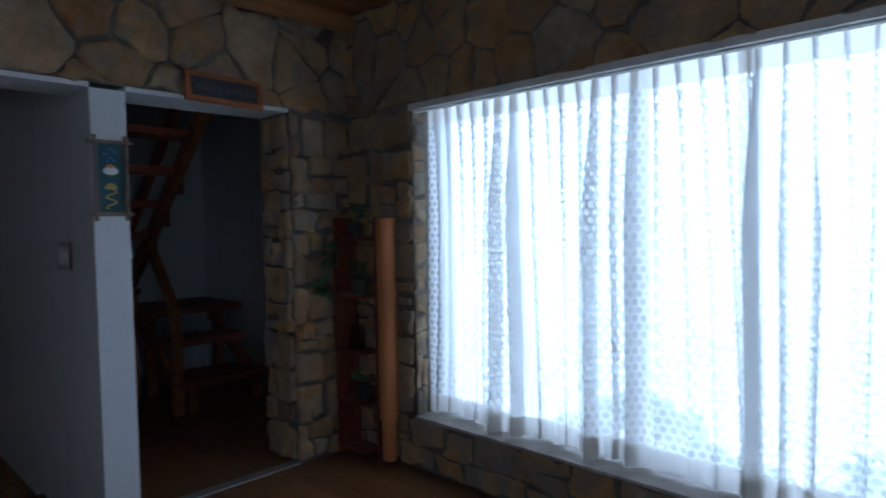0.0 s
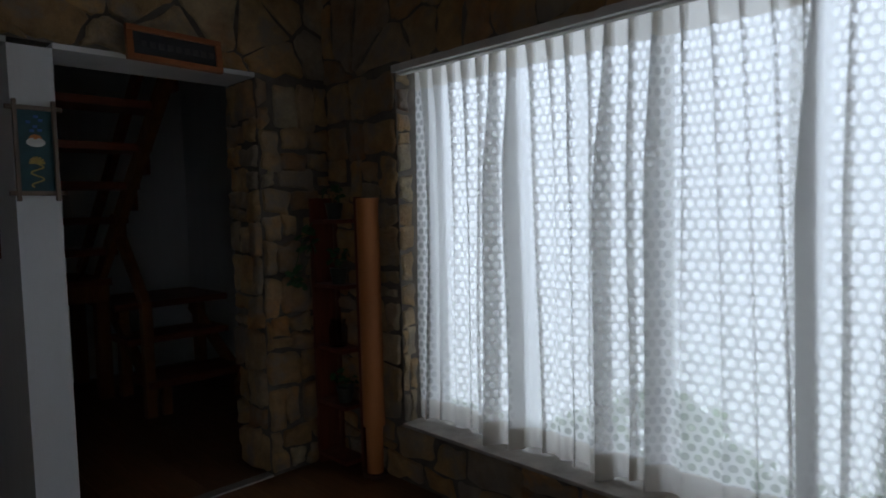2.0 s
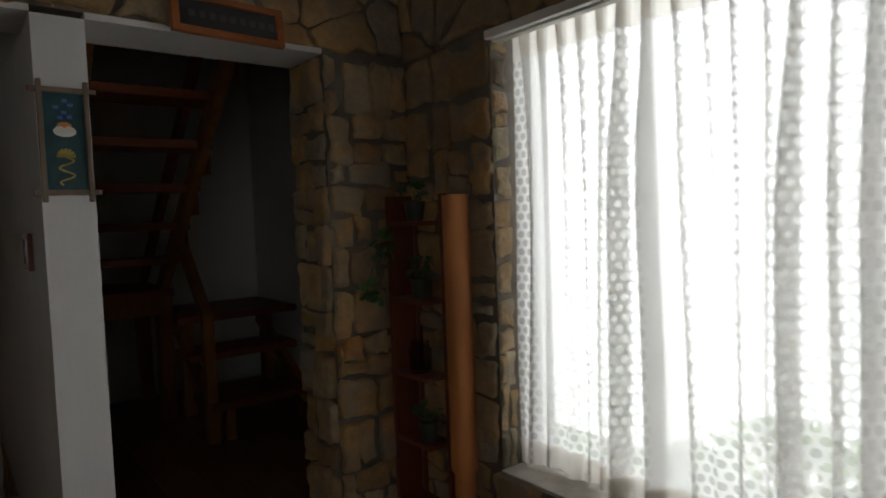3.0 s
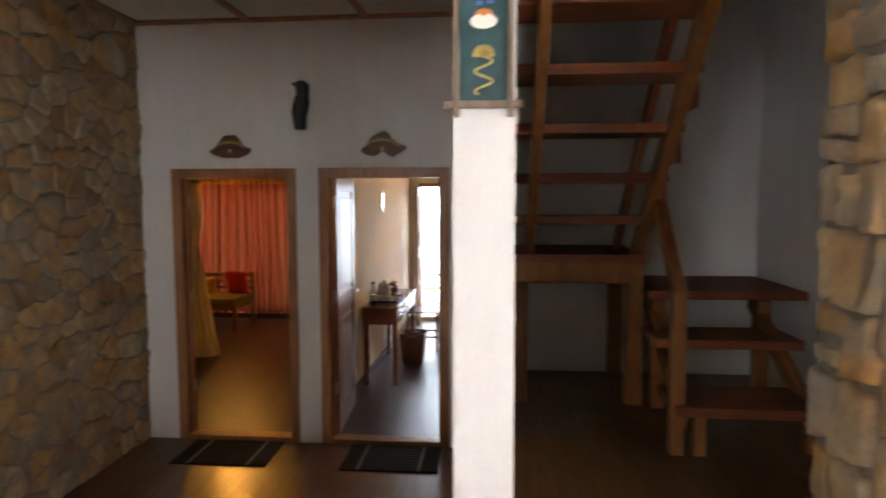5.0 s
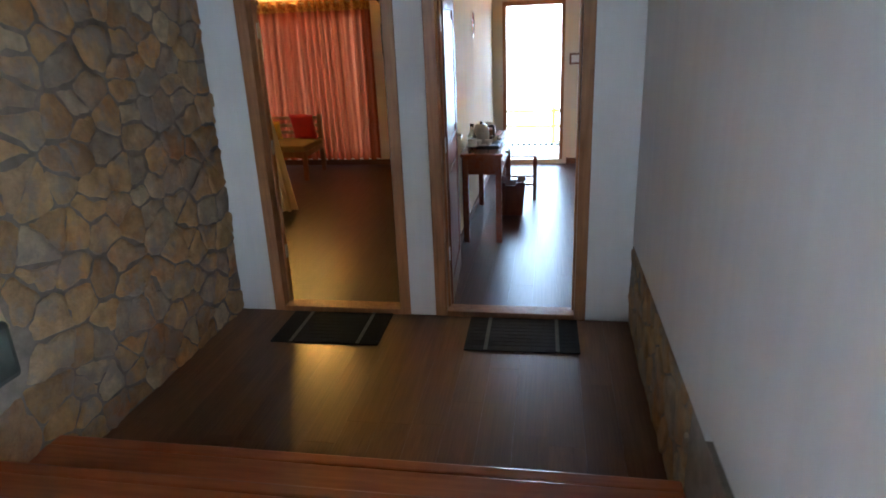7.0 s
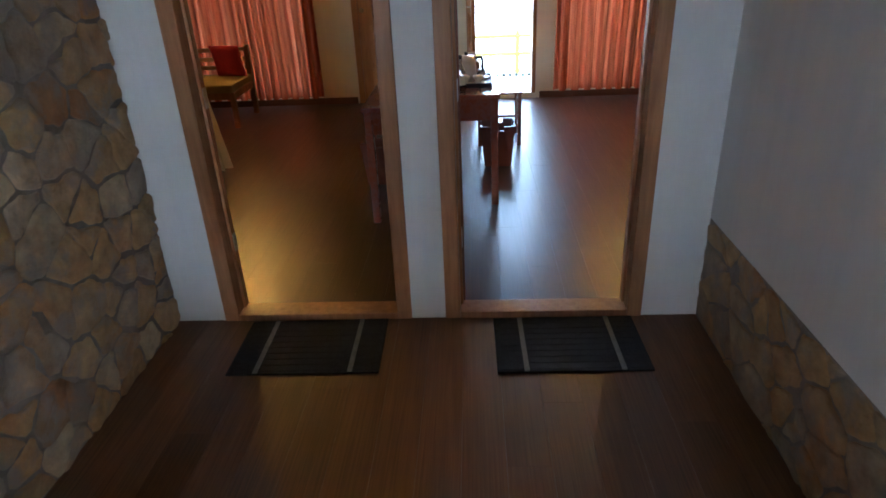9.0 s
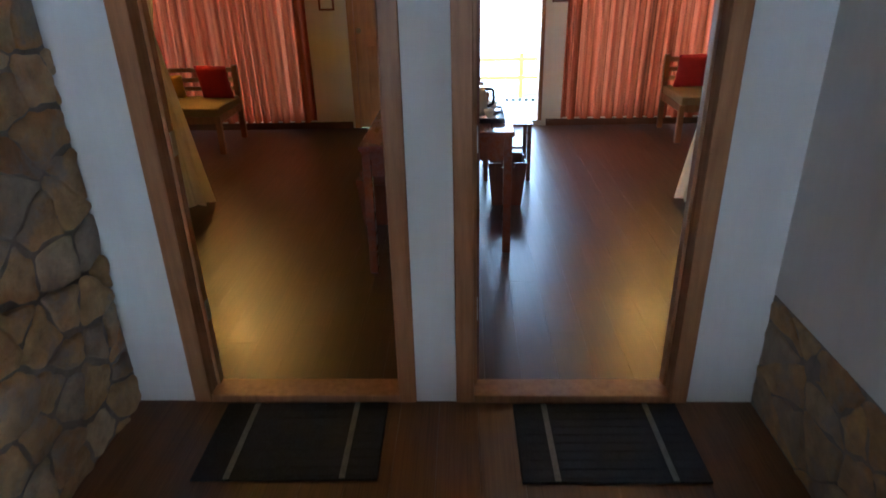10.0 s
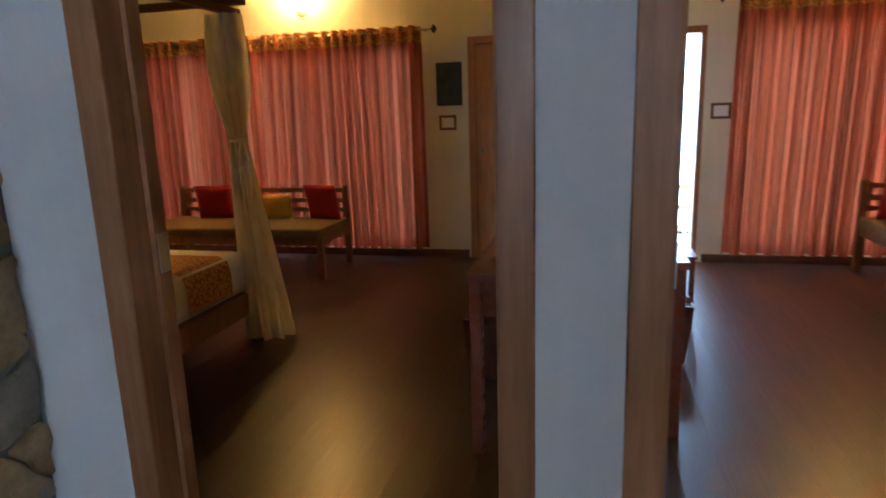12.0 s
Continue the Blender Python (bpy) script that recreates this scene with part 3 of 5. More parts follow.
def slab_plaque(x, z, width, height, lobes, label, seed):
    """A rough slice of wood with an arched line of gilt marks."""
    rng = random.Random(seed)
    p = thing("door_plaque", label, "plaque", (x, 0.0, z))
    outline = []
    for k in range(40):
        a = 2 * math.pi * k / 40
        r = 1 + 0.07 * math.sin(5 * a + seed) + rng.uniform(-0.03, 0.03)
        px, pz = math.cos(a) * width / 2 * r, math.sin(a) * height / 2 * r
        if math.sin(a) > 0:
            px *= 0.80 - 0.35 * math.sin(a)
        else:
            pz *= 0.78 - lobes * 0.55 * max(0, 1 - abs(math.cos(a)) * 2.4)
        outline.append((px, pz))
    bm = bmesh.new()
    for y in (-0.028, -0.001):
        bm.faces.new([bm.verts.new((px, y, pz)) for px, pz in outline])
    bm.verts.ensure_lookup_table()
    for k in range(40):
        j = (k + 1) % 40
        bm.faces.new((bm.verts[k], bm.verts[j], bm.verts[40 + j], bm.verts[40 + k]))
    part("slab", bm, PLAQUE, p)
    for k in range(9):
        a = radians(150 - k * 15)
        cx, cz = math.cos(a) * width * 0.40, math.sin(a) * height * 0.30 - height * 0.06
        bm = bmesh.new()
        beam(bm, (cx - 0.005, -0.030, cz - 0.013), (cx + rng.uniform(-0.004, 0.004), -0.030, cz + 0.014), 0.005, 0.003, 0, (0, 1, 0))
        beam(bm, (cx - 0.005, -0.030, cz - 0.012), (cx + 0.007, -0.030, cz - 0.010), 0.005, 0.003, 0, (0, 1, 0))
        part("gilt_mark", bm, GOLD, p)
    part("gilt_mark", boxes(((-0.008, -0.0315, -height * 0.16), (0.008, -0.0285, -height * 0.02))), GOLD, p)
    bm = bmesh.new()
    for k in range(12):
        a, b = radians(165 - k * 12.5), radians(165 - (k + 1) * 12.5)
        beam(bm, (math.cos(a) * width * 0.44, -0.029, math.sin(a) * height * 0.34 - height * 0.12), (math.cos(b) * width * 0.44, -0.029, math.sin(b) * height * 0.34 - height * 0.12), 0.003, 0.003, 0, (0, 1, 0))
    part("gilt_line", bm, GOLD, p)


slab_plaque(-1.855, 2.185, 0.29, 0.20, 0.35, "dark rough wooden plaque with gilt marks above a doorway", 3)
slab_plaque(-0.735, 2.19, 0.315, 0.205, 0.9, "dark two-lobed wooden plaque with gilt marks above a doorway", 8)

mask = bmesh.new()
lathe(mask, [(0.0, -0.175), (0.042, -0.17), (0.046, -0.10), (0.058, -0.04), (0.055, 0.03), (0.044, 0.075), (0.05, 0.11), (0.052, 0.145), (0.03, 0.17), (0.0, 0.176)], steps=18)
for v in mask.verts:
    if v.co.y > 0:
        v.co.y *= 0.15
    v.co.x += 0.012 * math.sin(v.co.z * 16)
    v.co.y = v.co.y * 0.85 - 0.008
add_box(mask, (-0.052, -0.05, 0.135), (-0.028, -0.018, 0.155), 0.004)
add_box(mask, (-0.03, -0.062, 0.01), (0.004, -0.044, 0.06), 0.006)
statuette = part("wall_carving", mask, BLACK, smooth=True)
statuette.location = (-1.327, 0.0, 2.487)
tagged(statuette, "black carved wooden figure hung on the white wall", "carving")


def switch_plate(at, turn, w, h, label):
    """A wooden frame round a white switch, on a wall that faces -y before the turn."""
    s = thing("wall_switch", label, "switch", at, turn)
    bm = bmesh.new()
    for lo, hi in (((-w / 2, -0.016, -h / 2), (-w / 2 + 0.022, -0.0005, h / 2)), ((w / 2 - 0.022, -0.016, -h / 2), (w / 2, -0.0005, h / 2)),
                   ((-w / 2 + 0.022, -0.015, -h / 2), (w / 2 - 0.022, -0.0005, -h / 2 + 0.022)), ((-w / 2 + 0.022, -0.015, h / 2 - 0.022), (w / 2 - 0.022, -0.0005, h / 2))):
        add_box(bm, lo, hi, 0.002)
    part("frame", bm, REDWOOD, s, "red-brown wooden surround")
    part("plate", boxes(((-w / 2 + 0.0225, -0.010, -h / 2 + 0.0225), (w / 2 - 0.0225, -0.001, h / 2 - 0.0225)), bevel=0.002), PLASTIC, s)
    for k in (-1, 0, 1):
        part("rocker", boxes(((k * 0.022 - 0.009, -0.014, -0.016), (k * 0.022 + 0.009, -0.0095, 0.016)), bevel=0.002), PLASTIC, s)


switch_plate((0.0, -2.635, 1.84), -90, 0.17, 0.125, "white switch in a red-brown wooden surround by the pillar")
switch_plate((-2.61, YF, 1.31), 0, 0.165, 0.138, "white switch in a dark wooden surround below a picture")
switch_plate((-0.19, YF, 1.345), 0, 0.165, 0.136, "white switch in a dark wooden surround beside the balcony door")

slate = bmesh.new()
add_box(slate, (-0.012, -0.14, -0.12), (0.036, 0.14, 0.12), 0.026)
slate = part("slate_slab", slate, SLATE)
slate.location = (XL, -1.93, 0.66)
tagged(slate, "green-grey slate slab set in the stone wall", "slab")

# ---- pillar: painted scroll ----
scroll = thing("painted_scroll", "teal painted panel in a grey-brown wooden frame hung on the pillar", "picture", (0.068, YP, 2.17))
part("panel", boxes(((-0.055, -0.010, -0.155), (0.055, -0.002, 0.155)), bevel=0.002), TEAL, scroll, "teal painted panel")
for z in (-0.15, 0.15):
    part("rail", boxes(((-0.088, -0.020, z - 0.008), (0.088, -0.004, z + 0.008)), bevel=0.003), GREYWOOD, scroll, "grey-brown wooden rail")
for x in (-0.060, 0.060):
    part("upright", boxes(((x - 0.007, -0.024, -0.178), (x + 0.007, -0.006, 0.178)), bevel=0.003), GREYWOOD, scroll, "grey-brown wooden upright")
bm = bmesh.new()
lathe(bm, [(0.0, 0.0), (0.026, 0.0), (0.030, 0.004), (0.0, 0.006)], steps=16)
dish = part("painted_dish", bm, OFFWHITE, scroll, "white painted dish")
dish.matrix_local = Matrix.Translation((0, -0.0105, 0.03)) @ Matrix.Rotation(radians(90), 4, "X") @ Matrix.Diagonal((1, 0.55, 0.5, 1))
bm = bmesh.new()
lathe(bm, [(0.0, 0.0), (0.020, 0.0), (0.0, 0.004)], steps=14)
fruit = part("painted_fruit", bm, ORANGE, scroll, "orange painted fruit")
fruit.matrix_local = Matrix.Translation((0, -0.0110, 0.044)) @ Matrix.Rotation(radians(90), 4, "X") @ Matrix.Diagonal((1, 0.7, 0.6, 1))
for x, z in ((-0.02, 0.10), (0.0, 0.085), (0.018, 0.108), (0.004, 0.12), (-0.010, 0.07), (0.014, 0.073)):
    bm = bmesh.new()
    add_box(bm, (x - 0.007, -0.0125, z - 0.005), (x + 0.007, -0.0095, z + 0.005), 0.001)
    part("painted_flower", bm, BLUE, scroll, "blue painted flower")
bm = bmesh.new()
last = None
for k in range(17):
    p = (0.020 * math.sin(k * 0.75), -0.0112, -0.045 - k * 0.0052)
    if last:
        beam(bm, last, p, 0.005, 0.003, 0, (0, 1, 0))
    last = p
part("painted_stem", bm, GOLD, scroll, "gold painted curling stem")
for k in range(7):
    a = radians(k * 30)
    bm = bmesh.new()
    beam(bm, (0, -0.0112, -0.042), (0.024 * math.cos(a), -0.0112, -0.042 + 0.022 * math.sin(a)), 0.008, 0.003, 0, (0, 1, 0))
    part("painted_petal", bm, GOLD, scroll, "gold painted petal")

# ---- header: hanging sign ----
sign = thing("hanging_sign", "dark board in an orange wooden frame on the stone header", "sign", (0.567, YP - 0.045, 2.594))
sign.rotation_euler = (radians(-9), radians(1.5), 0)
for lo, hi in (((-0.19, -0.014, -0.068), (0.19, 0.012, -0.046)), ((-0.19, -0.014, 0.046), (0.19, 0.012, 0.068)),
               ((-0.19, -0.013, -0.046), (-0.165, 0.011, 0.046)), ((0.165, -0.013, -0.046), (0.19, 0.011, 0.046))):
    part("frame_bar", boxes((lo, hi), bevel=0.003), SIGNFRAME, sign, "orange varnished frame")
part("board", boxes(((-0.1645, -0.004, -0.0455), (0.1645, 0.006, 0.0455))), SIGNBOARD, sign)
part("lettering", boxes(*(((-0.135 + k * 0.034, -0.0065, -0.012), (-0.115 + k * 0.034, -0.0035, 0.012)) for k in range(9))), plain("faded_grey_letters", (0.09, 0.09, 0.09), 0.6), sign, "faded marks, not readable")

# ---- living room: window, curtains, tube lamp, shelf ----
win = thing("window_1", "wide window with a white frame behind sheer curtains", "window")
win["kind"] = "structure"
for lo, hi in (((1.50, WY0, WZ0), (1.55, WY1, WZ0 + 0.05)), ((1.50, WY0, WZ1 + 0.25), (1.55, WY1, WZ1 + 0.30))):
    part("window_frame", boxes((lo, hi), bevel=0.004), OFFWHITE, win)
step = (WY1 - WY0) / 3
for k in range(4):
    y = WY0 + k * step
    part("mullion", boxes(((1.502, max(WY0, y - 0.025), WZ0 + 0.05), (1.548, min(WY1, y + 0.025), WZ1 + 0.25)), bevel=0.004), OFFWHITE, win)
for k in range(3):
    pane = part("pane", boxes(((1.522, WY0 + k * step + 0.025, WZ0 + 0.05), (1.526, WY0 + (k + 1) * step - 0.025, WZ1 + 0.25))), GLASS, win)
    pane.visible_shadow = False
structure("trim_window_sill", boxes(((XN - 0.012, WY0, WZ0 - 0.004), (1.50, WY1, WZ0 + 0.012)), bevel=0.004), LEDGE, "pale window ledge")
rail = thing("curtain_track", "white curtain track along the top of the window", "curtain rail")
part("track", boxes(((XN + 0.012, WY0, WZ1 - 0.030), (XN + 0.045, WY1 + 0.004, WZ1 - 0.002)), bevel=0.005), OFFWHITE, rail)
part("edge_strip", boxes(((XN - 0.014, WY0, WZ1 - 0.022), (XN + 0.011, WY1 + 0.012, WZ1 + 0.010)), bevel=0.004), OFFWHITE, rail)


def sheer_curtain(y_near, y_far, seed, lean):
    """A pinch-pleated sheer panel that hangs from the track and reaches the ledge."""
    rng = random.Random(seed)
    c = thing("sheer_curtain", "white dotted sheer curtain with a pinch-pleated heading", "curtain", group="sheer curtains")
    length = abs(y_near - y_far)
    count = round(length / 0.082)
    pitch = (y_far - y_near) / count
    drift = [rng.uniform(-0.42, 0.42) if 0 < k < count else 0.0 for k in range(count + 1)]
    deep = [rng.choice((0.08, 0.2, 0.35, 0.65, 1.0, 1.4)) for _ in range(count)]
    side = [rng.choice((-1, 1, 1)) for _ in range(count)]
    sway = [rng.uniform(0, 6.28) for _ in range(count)]
    top, low = WZ1 - 0.001, WZ0 + 0.022

    def edge_of(k, loose):
        return y_near + pitch * (k + drift[k] * loose ** 0.7)

    def fold(u, v):
        x = u * count
        k = int(max(0, min(x, count - 1e-6)))
        a, loose = x - k, 1 - v
        y0, y1 = edge_of(k, loose), edge_of(k + 1, loose)
        flat = 0.52 + 0.24 * v ** 4
        depth = (0.052 * v ** 6 + 0.050 * deep[k] * min(1, loose * 3 + 0.15))
        if a < flat:
            s = a / flat
            y = y0 + (y1 - y0) * 0.86 * s
            xx = 0.010 * math.sin(math.pi * s) * (0.4 + loose)
        else:
            s = (a - flat) / (1 - flat)
            bulge = math.sin(math.pi * s)
            y = y0 + (y1 - y0) * (0.86 + 0.14 * s) + side[k] * 0.030 * deep[k] * bulge * min(1, loose * 2.5)
            xx = -depth * bulge
        y += lean * loose ** 1.5 * (u - 0.4) + 0.012 * math.sin(sway[k] + v * 4) * loose * math.sin(math.pi * a)
        xx += XN + 0.105 + 0.012 * math.sin(u * 23 + v * 3 + seed) * loose
        z = low + (top - low) * v + (0.008 * math.sin(u * 43 + seed) if v < 0.02 else 0)
        return xx, y, z

    cut = 0.942
    bm = sheet(bmesh.new(), lambda u, v: fold(u, v * cut), count * 20, 26)
    part("cloth", bm, SHEER, c, smooth=True)
    bm = sheet(bmesh.new(), lambda u, v: fold(u, cut + v * (1 - cut)), count * 20, 3)
    part("heading", bm, SHEERBAND, c, "double-layered pleated heading", smooth=True)
    bm = sheet(bmesh.new(), lambda u, v: tuple(a + b for a, b in zip(fold(u, v * 0.055), (-0.003, 0, 0))), count * 20, 2)
    part("hem", bm, SHEERBAND, c, "double-layered hem", smooth=True)


sheer_curtain(WY1 - 0.012, -5.13, 4, -0.05)
sheer_curtain(-5.08, WY0 + 0.02, 9, 0.04)

tube = thing("floor_tube", "tall orange-brown cylinder standing beside the window", "column", (1.262, -3.395, ZL))
part("cylinder", lathe(bmesh.new(), [(0.044, 0.235), (0.051, 0.235), (0.051, 1.277), (0.047, 1.277), (0.047, 0.25)], steps=36), COPPER, tube, smooth=False)
part("stem", lathe(bmesh.new(), [(0.038, 0.01), (0.040, 0.234)], steps=30), COPPER, tube)
part("foot", lathe(bmesh.new(), [(0.056, 0.0), (0.058, 0.006), (0.053, 0.014), (0.040, 0.016)], steps=30), PLAQUE, tube)

shelf = thing("corner_shelf", "dark red wooden shelf unit in the stone corner", "shelf", (0, 0, ZL))
SX0, SX1, SY0, SY1 = 1.165, 1.285, -3.325, -3.068
part("side_panel", boxes(((SX0, SY1 - 0.022, 0.0), (SX1, SY1, 1.285)), bevel=0.003), REDWOOD, shelf)
part("post", boxes(((SX1 - 0.035, SY0, 0.0), (SX1, SY0 + 0.02, 1.285)), bevel=0.003), REDWOOD, shelf)
LEVELS = (0.04, 0.30, 0.565, 0.862, 1.165)
for z in LEVELS:
    part("shelf_board", boxes(((SX0 + 0.002, SY0 + 0.0205, z), (SX1 - 0.002, SY1 - 0.0225, z + 0.018)), bevel=0.002), REDWOOD, shelf)
for y in (SY0 + 0.024, SY1 - 0.046):
    part("back_batten", boxes(((SX1 - 0.0015, y, 0.02), (SX1 + 0.012, y + 0.02, 1.27))), REDWOOD, shelf)


def leaf_spray(parent, origin, count, spread, drop, seed, size=0.032):
    rng = random.Random(seed)
    bm = bmesh.new()
    for _ in range(count):
        at = Vector(origin) + Vector((rng.uniform(-1, 1) * spread[0], rng.uniform(-1, 1) * spread[1], rng.uniform(-drop, spread[2])))
        m = Matrix.Translation(at) @ Euler((rng.uniform(-1, 1), rng.uniform(-1, 1), rng.uniform(0, 6.3))).to_matrix().to_4x4()
        s = size * rng.uniform(0.6, 1.25)
        shape = [(-0.5, 0, 0), (-0.2, 0.42, 0.12), (0.35, 0.34, 0.1), (0.75, 0, -0.12), (0.35, -0.34, 0.1), (-0.2, -0.42, 0.12)]
        vs = [bm.verts.new(m @ (Vector(p) * s)) for p in shape]
        mid = bm.verts.new(m @ Vector((0.1 * s, 0, 0)))
        for k in range(6):
            bm.faces.new((mid, vs[k], vs[(k + 1) % 6]))
    return part("leaves", bm, LEAF, parent, "small green leaves")


for n, (z, seed) in enumerate(((1.184, 3), (0.881, 5), (0.319, 8))):
    p = thing("potted_plant", "small green plant in a dark green pot on the shelf", "plant", (1.225, -3.19 - 0.02 * n, ZL + z), group="plants on the shelf")
    part("pot", lathe(bmesh.new(), [(0.0, 0.0), (0.030, 0.0), (0.042, 0.07), (0.045, 0.075), (0.040, 0.076), (0.036, 0.06), (0.0, 0.06)], steps=18), POT, p)
    bm = bmesh.new()
    for k in range(6):
        rod(bm, (0, 0, 0.055), (0.03 * math.cos(k), 0.03 * math.sin(k), 0.115), 0.0015, 5)
    part("stems", bm, LEAF, p)
    leaf_spray(p, (0, 0, 0.12), 16, (0.045, 0.045, 0.04), 0.03, seed)
ivy = thing("trailing_plant", "green trailing plant hanging down the shelf side", "plant", (1.10, -3.10, ZL + 0.93))
bm = bmesh.new()
for a, b in (((0.06, 0.0, 0.24), (0.0, -0.01, 0.16)), ((0.0, -0.01, 0.16), (-0.04, -0.01, 0.05)), ((-0.04, -0.01, 0.05), (-0.06, 0.0, -0.04))):
    rod(bm, a, b, 0.0022, 6)
part("vine", bm, LEAF, ivy)
leaf_spray(ivy, (0.02, -0.01, 0.15), 14, (0.05, 0.02, 0.06), 0.05, 21, 0.045)
leaf_spray(ivy, (-0.05, -0.01, 0.0), 12, (0.04, 0.02, 0.05), 0.06, 22, 0.045)
jar = thing("glass_jar", "empty clear glass jar on the shelf", "jar", (1.225, -3.19, ZL + 0.584))
part("jar_body", lathe(bmesh.new(), [(0.0, 0.0), (0.04, 0.0), (0.044, 0.01), (0.044, 0.09), (0.034, 0.11), (0.036, 0.125), (0.032, 0.125), (0.030, 0.108), (0.040, 0.088), (0.040, 0.012), (0.0, 0.006)], steps=20), GLASS, jar, smooth=True)

# ---- stair nook: open timber stair with a landing ----
stair = thing("timber_stair", "open-tread brown timber stair turning on a landing", "stairs")
LX0, LX1 = 0.165, 0.86
RISE, GOING, Z0, Y0 = 0.203, 0.225, 1.526, -1.02
part("landing_deck", boxes(((LX0, -1.16, Z0 - 0.045), (LX1, YB - 0.004, Z0)), bevel=0.005), TREADWOOD, stair)
part("landing_beam", boxes(((LX0 + 0.02, -1.13, Z0 - 0.155), (LX1 - 0.01, -1.07, Z0 - 0.046)), bevel=0.005), STAIRWOOD, stair)
part("landing_beam", boxes(((LX1 - 0.075, -1.069, Z0 - 0.155), (LX1 - 0.01, YB - 0.01, Z0 - 0.046)), bevel=0.005), STAIRWOOD, stair)
for x, y in ((LX1 - 0.045, -1.05), (LX1 - 0.04, YB - 0.05), (LX0 + 0.045, -1.05)):
    part("post", boxes(((x - 0.042, y - 0.042, ZL), (x + 0.042, y + 0.042, Z0 - 0.156)), bevel=0.006), STAIRWOOD, stair)
for k in range(1, 9):
    z, y = Z0 + RISE * k, Y0 - GOING * k
    part("tread", boxes(((XW + 0.004, y - 0.02, z - 0.044), (LX1 + 0.015, y + 0.235, z)), bevel=0.006), TREADWOOD, stair)
for x, w, off in ((LX1 - 0.035, 0.05, 0.0), (LX0 + 0.095, 0.045, 0.0)):
    bm = bmesh.new()
    beam(bm, (x, Y0 + 0.06, Z0 - 0.06), (x, Y0 - GOING * 8.2 - 0.02, Z0 + RISE * 8.2 - 0.06), w, 0.10, 0.005)
    part("stringer", bm, STAIRWOOD, stair, "sloping timber stringer")
bm = bmesh.new()
beam(bm, (LX1 - 0.10, Y0 + 0.20, Z0 + 0.03), (LX1 - 0.10, Y0 - GOING * 8.2 + 0.16, Z0 + RISE * 8.2 + 0.03), 0.035, 0.08, 0.004)
part("back_bearer", bm, TREADWOOD, stair)
for k in (2, 3, 4, 6):
    z, y = Z0 + RISE * k, Y0 - GOING * k
    part("bracket", boxes(((LX1 - 0.009, y + 0.02, z - 0.17), (LX1 + 0.012, y + 0.16, z - 0.045)), bevel=0.003), TREADWOOD, stair)
# lower flight
for z, y0, y1, x1 in ((0.935, -1.79, -1.45, 1.50), (1.145, -1.42, -1.10, 1.53), (1.335, -1.12, YB - 0.004, XB - 0.004)):
    part("lower_tread", boxes(((0.85 if z < 1.3 else LX1 + 0.017, y0, z - 0.045), (x1, y1, z)), bevel=0.006), TREADWOOD, stair)
part("newel_post", boxes(((0.835, -1.755, ZL), (0.895, -1.695, 1.42)), bevel=0.006), STAIRWOOD, stair)
part("short_post", boxes(((0.935, -1.755, ZL), (0.985, -1.705, 0.889)), bevel=0.005), STAIRWOOD, stair)
for x in (0.905, 1.455):
    bm = bmesh.new()
    beam(bm, (x, -1.70, 0.84), (x, -0.98, 1.27), 0.04, 0.09, 0.004)
    part("lower_stringer", bm, STAIRWOOD, stair)
for x, y, top in ((1.455, -1.10, 1.289), (1.455, -1.66, 0.80), (0.93, -1.10, 1.289)):
    part("lower_post", boxes(((x - 0.035, y - 0.035, ZL), (x + 0.035, y + 0.035, top)), bevel=0.005), STAIRWOOD, stair)
bm = bmesh.new()
beam(bm, (0.866, -1.725, 1.40), (0.845, -1.30, 1.93), 0.05, 0.065, 0.005)
part("handrail", bm, STAIRWOOD, stair)
for x in (0.51, 0.73, 0.95):
    p = thing("wall_picture", "small dark framed red picture on the nook wall", "picture", (x, YB, 3.32), group="pictures above the stair")
    part("frame", boxes(((-0.085, -0.018, -0.115), (0.085, -0.0005, 0.115)), bevel=0.004), BLACK, p)
    part("print", boxes(((-0.065, -0.0195, -0.095), (0.065, -0.0182, 0.095))), plain("red_print", (0.35, 0.08, 0.06), 0.5, 0, 0.6, 25), p)
    part("mount", boxes(((-0.075, -0.0187, -0.105), (0.075, -0.0181, 0.105))), OFFWHITE, p)


# ---- bedrooms: lamps, curtains, doors, sofas, beds, desks ----
def wall_lamp(x, z):
    l = thing("wall_lamp", "glowing glass wall lamp above the curtain", "lamp", (x, YF, z), group="bedroom wall lamps")
    part("wall_plate", lathe(bmesh.new(), [(0.0, 0.0), (0.05, 0.0), (0.045, 0.018), (0.0, 0.02)], steps=20), BRASS, l).rotation_euler = (radians(90), 0, 0)
    bm = bmesh.new()
    rod(bm, (0, -0.01, -0.01), (0, -0.09, -0.05), 0.007)
    rod(bm, (0, -0.09, -0.05), (0, -0.11, 0.0), 0.007)
    part("arm", bm, BRASS, l)
    bm = lathe(bmesh.new(), [(0.030, 0.0), (0.055, 0.03), (0.070, 0.09), (0.075, 0.13)], (0, -0.11, 0.0), 24)
    bmesh.ops.delete(bm, geom=[f for f in bm.faces if len(f.verts) > 4 and f.calc_center_median().z > 0.1], context="FACES_ONLY")
    part("shade", bm, LAMPGLASS, l, "glowing frosted glass shade", smooth=True)
    bulb = new("bulb_light", bpy.data.lights.new("bulb_light", "POINT"))
    bulb.data.energy, bulb.data.color, bulb.data.shadow_soft_size = LAMP_WATTS, (1.0, 0.53, 0.115), 0.05
    bulb.location = (x, YF - 0.14, z + 0.19)


wall_lamp(-4.03, 2.40)
wall_lamp(1.05, 2.40)


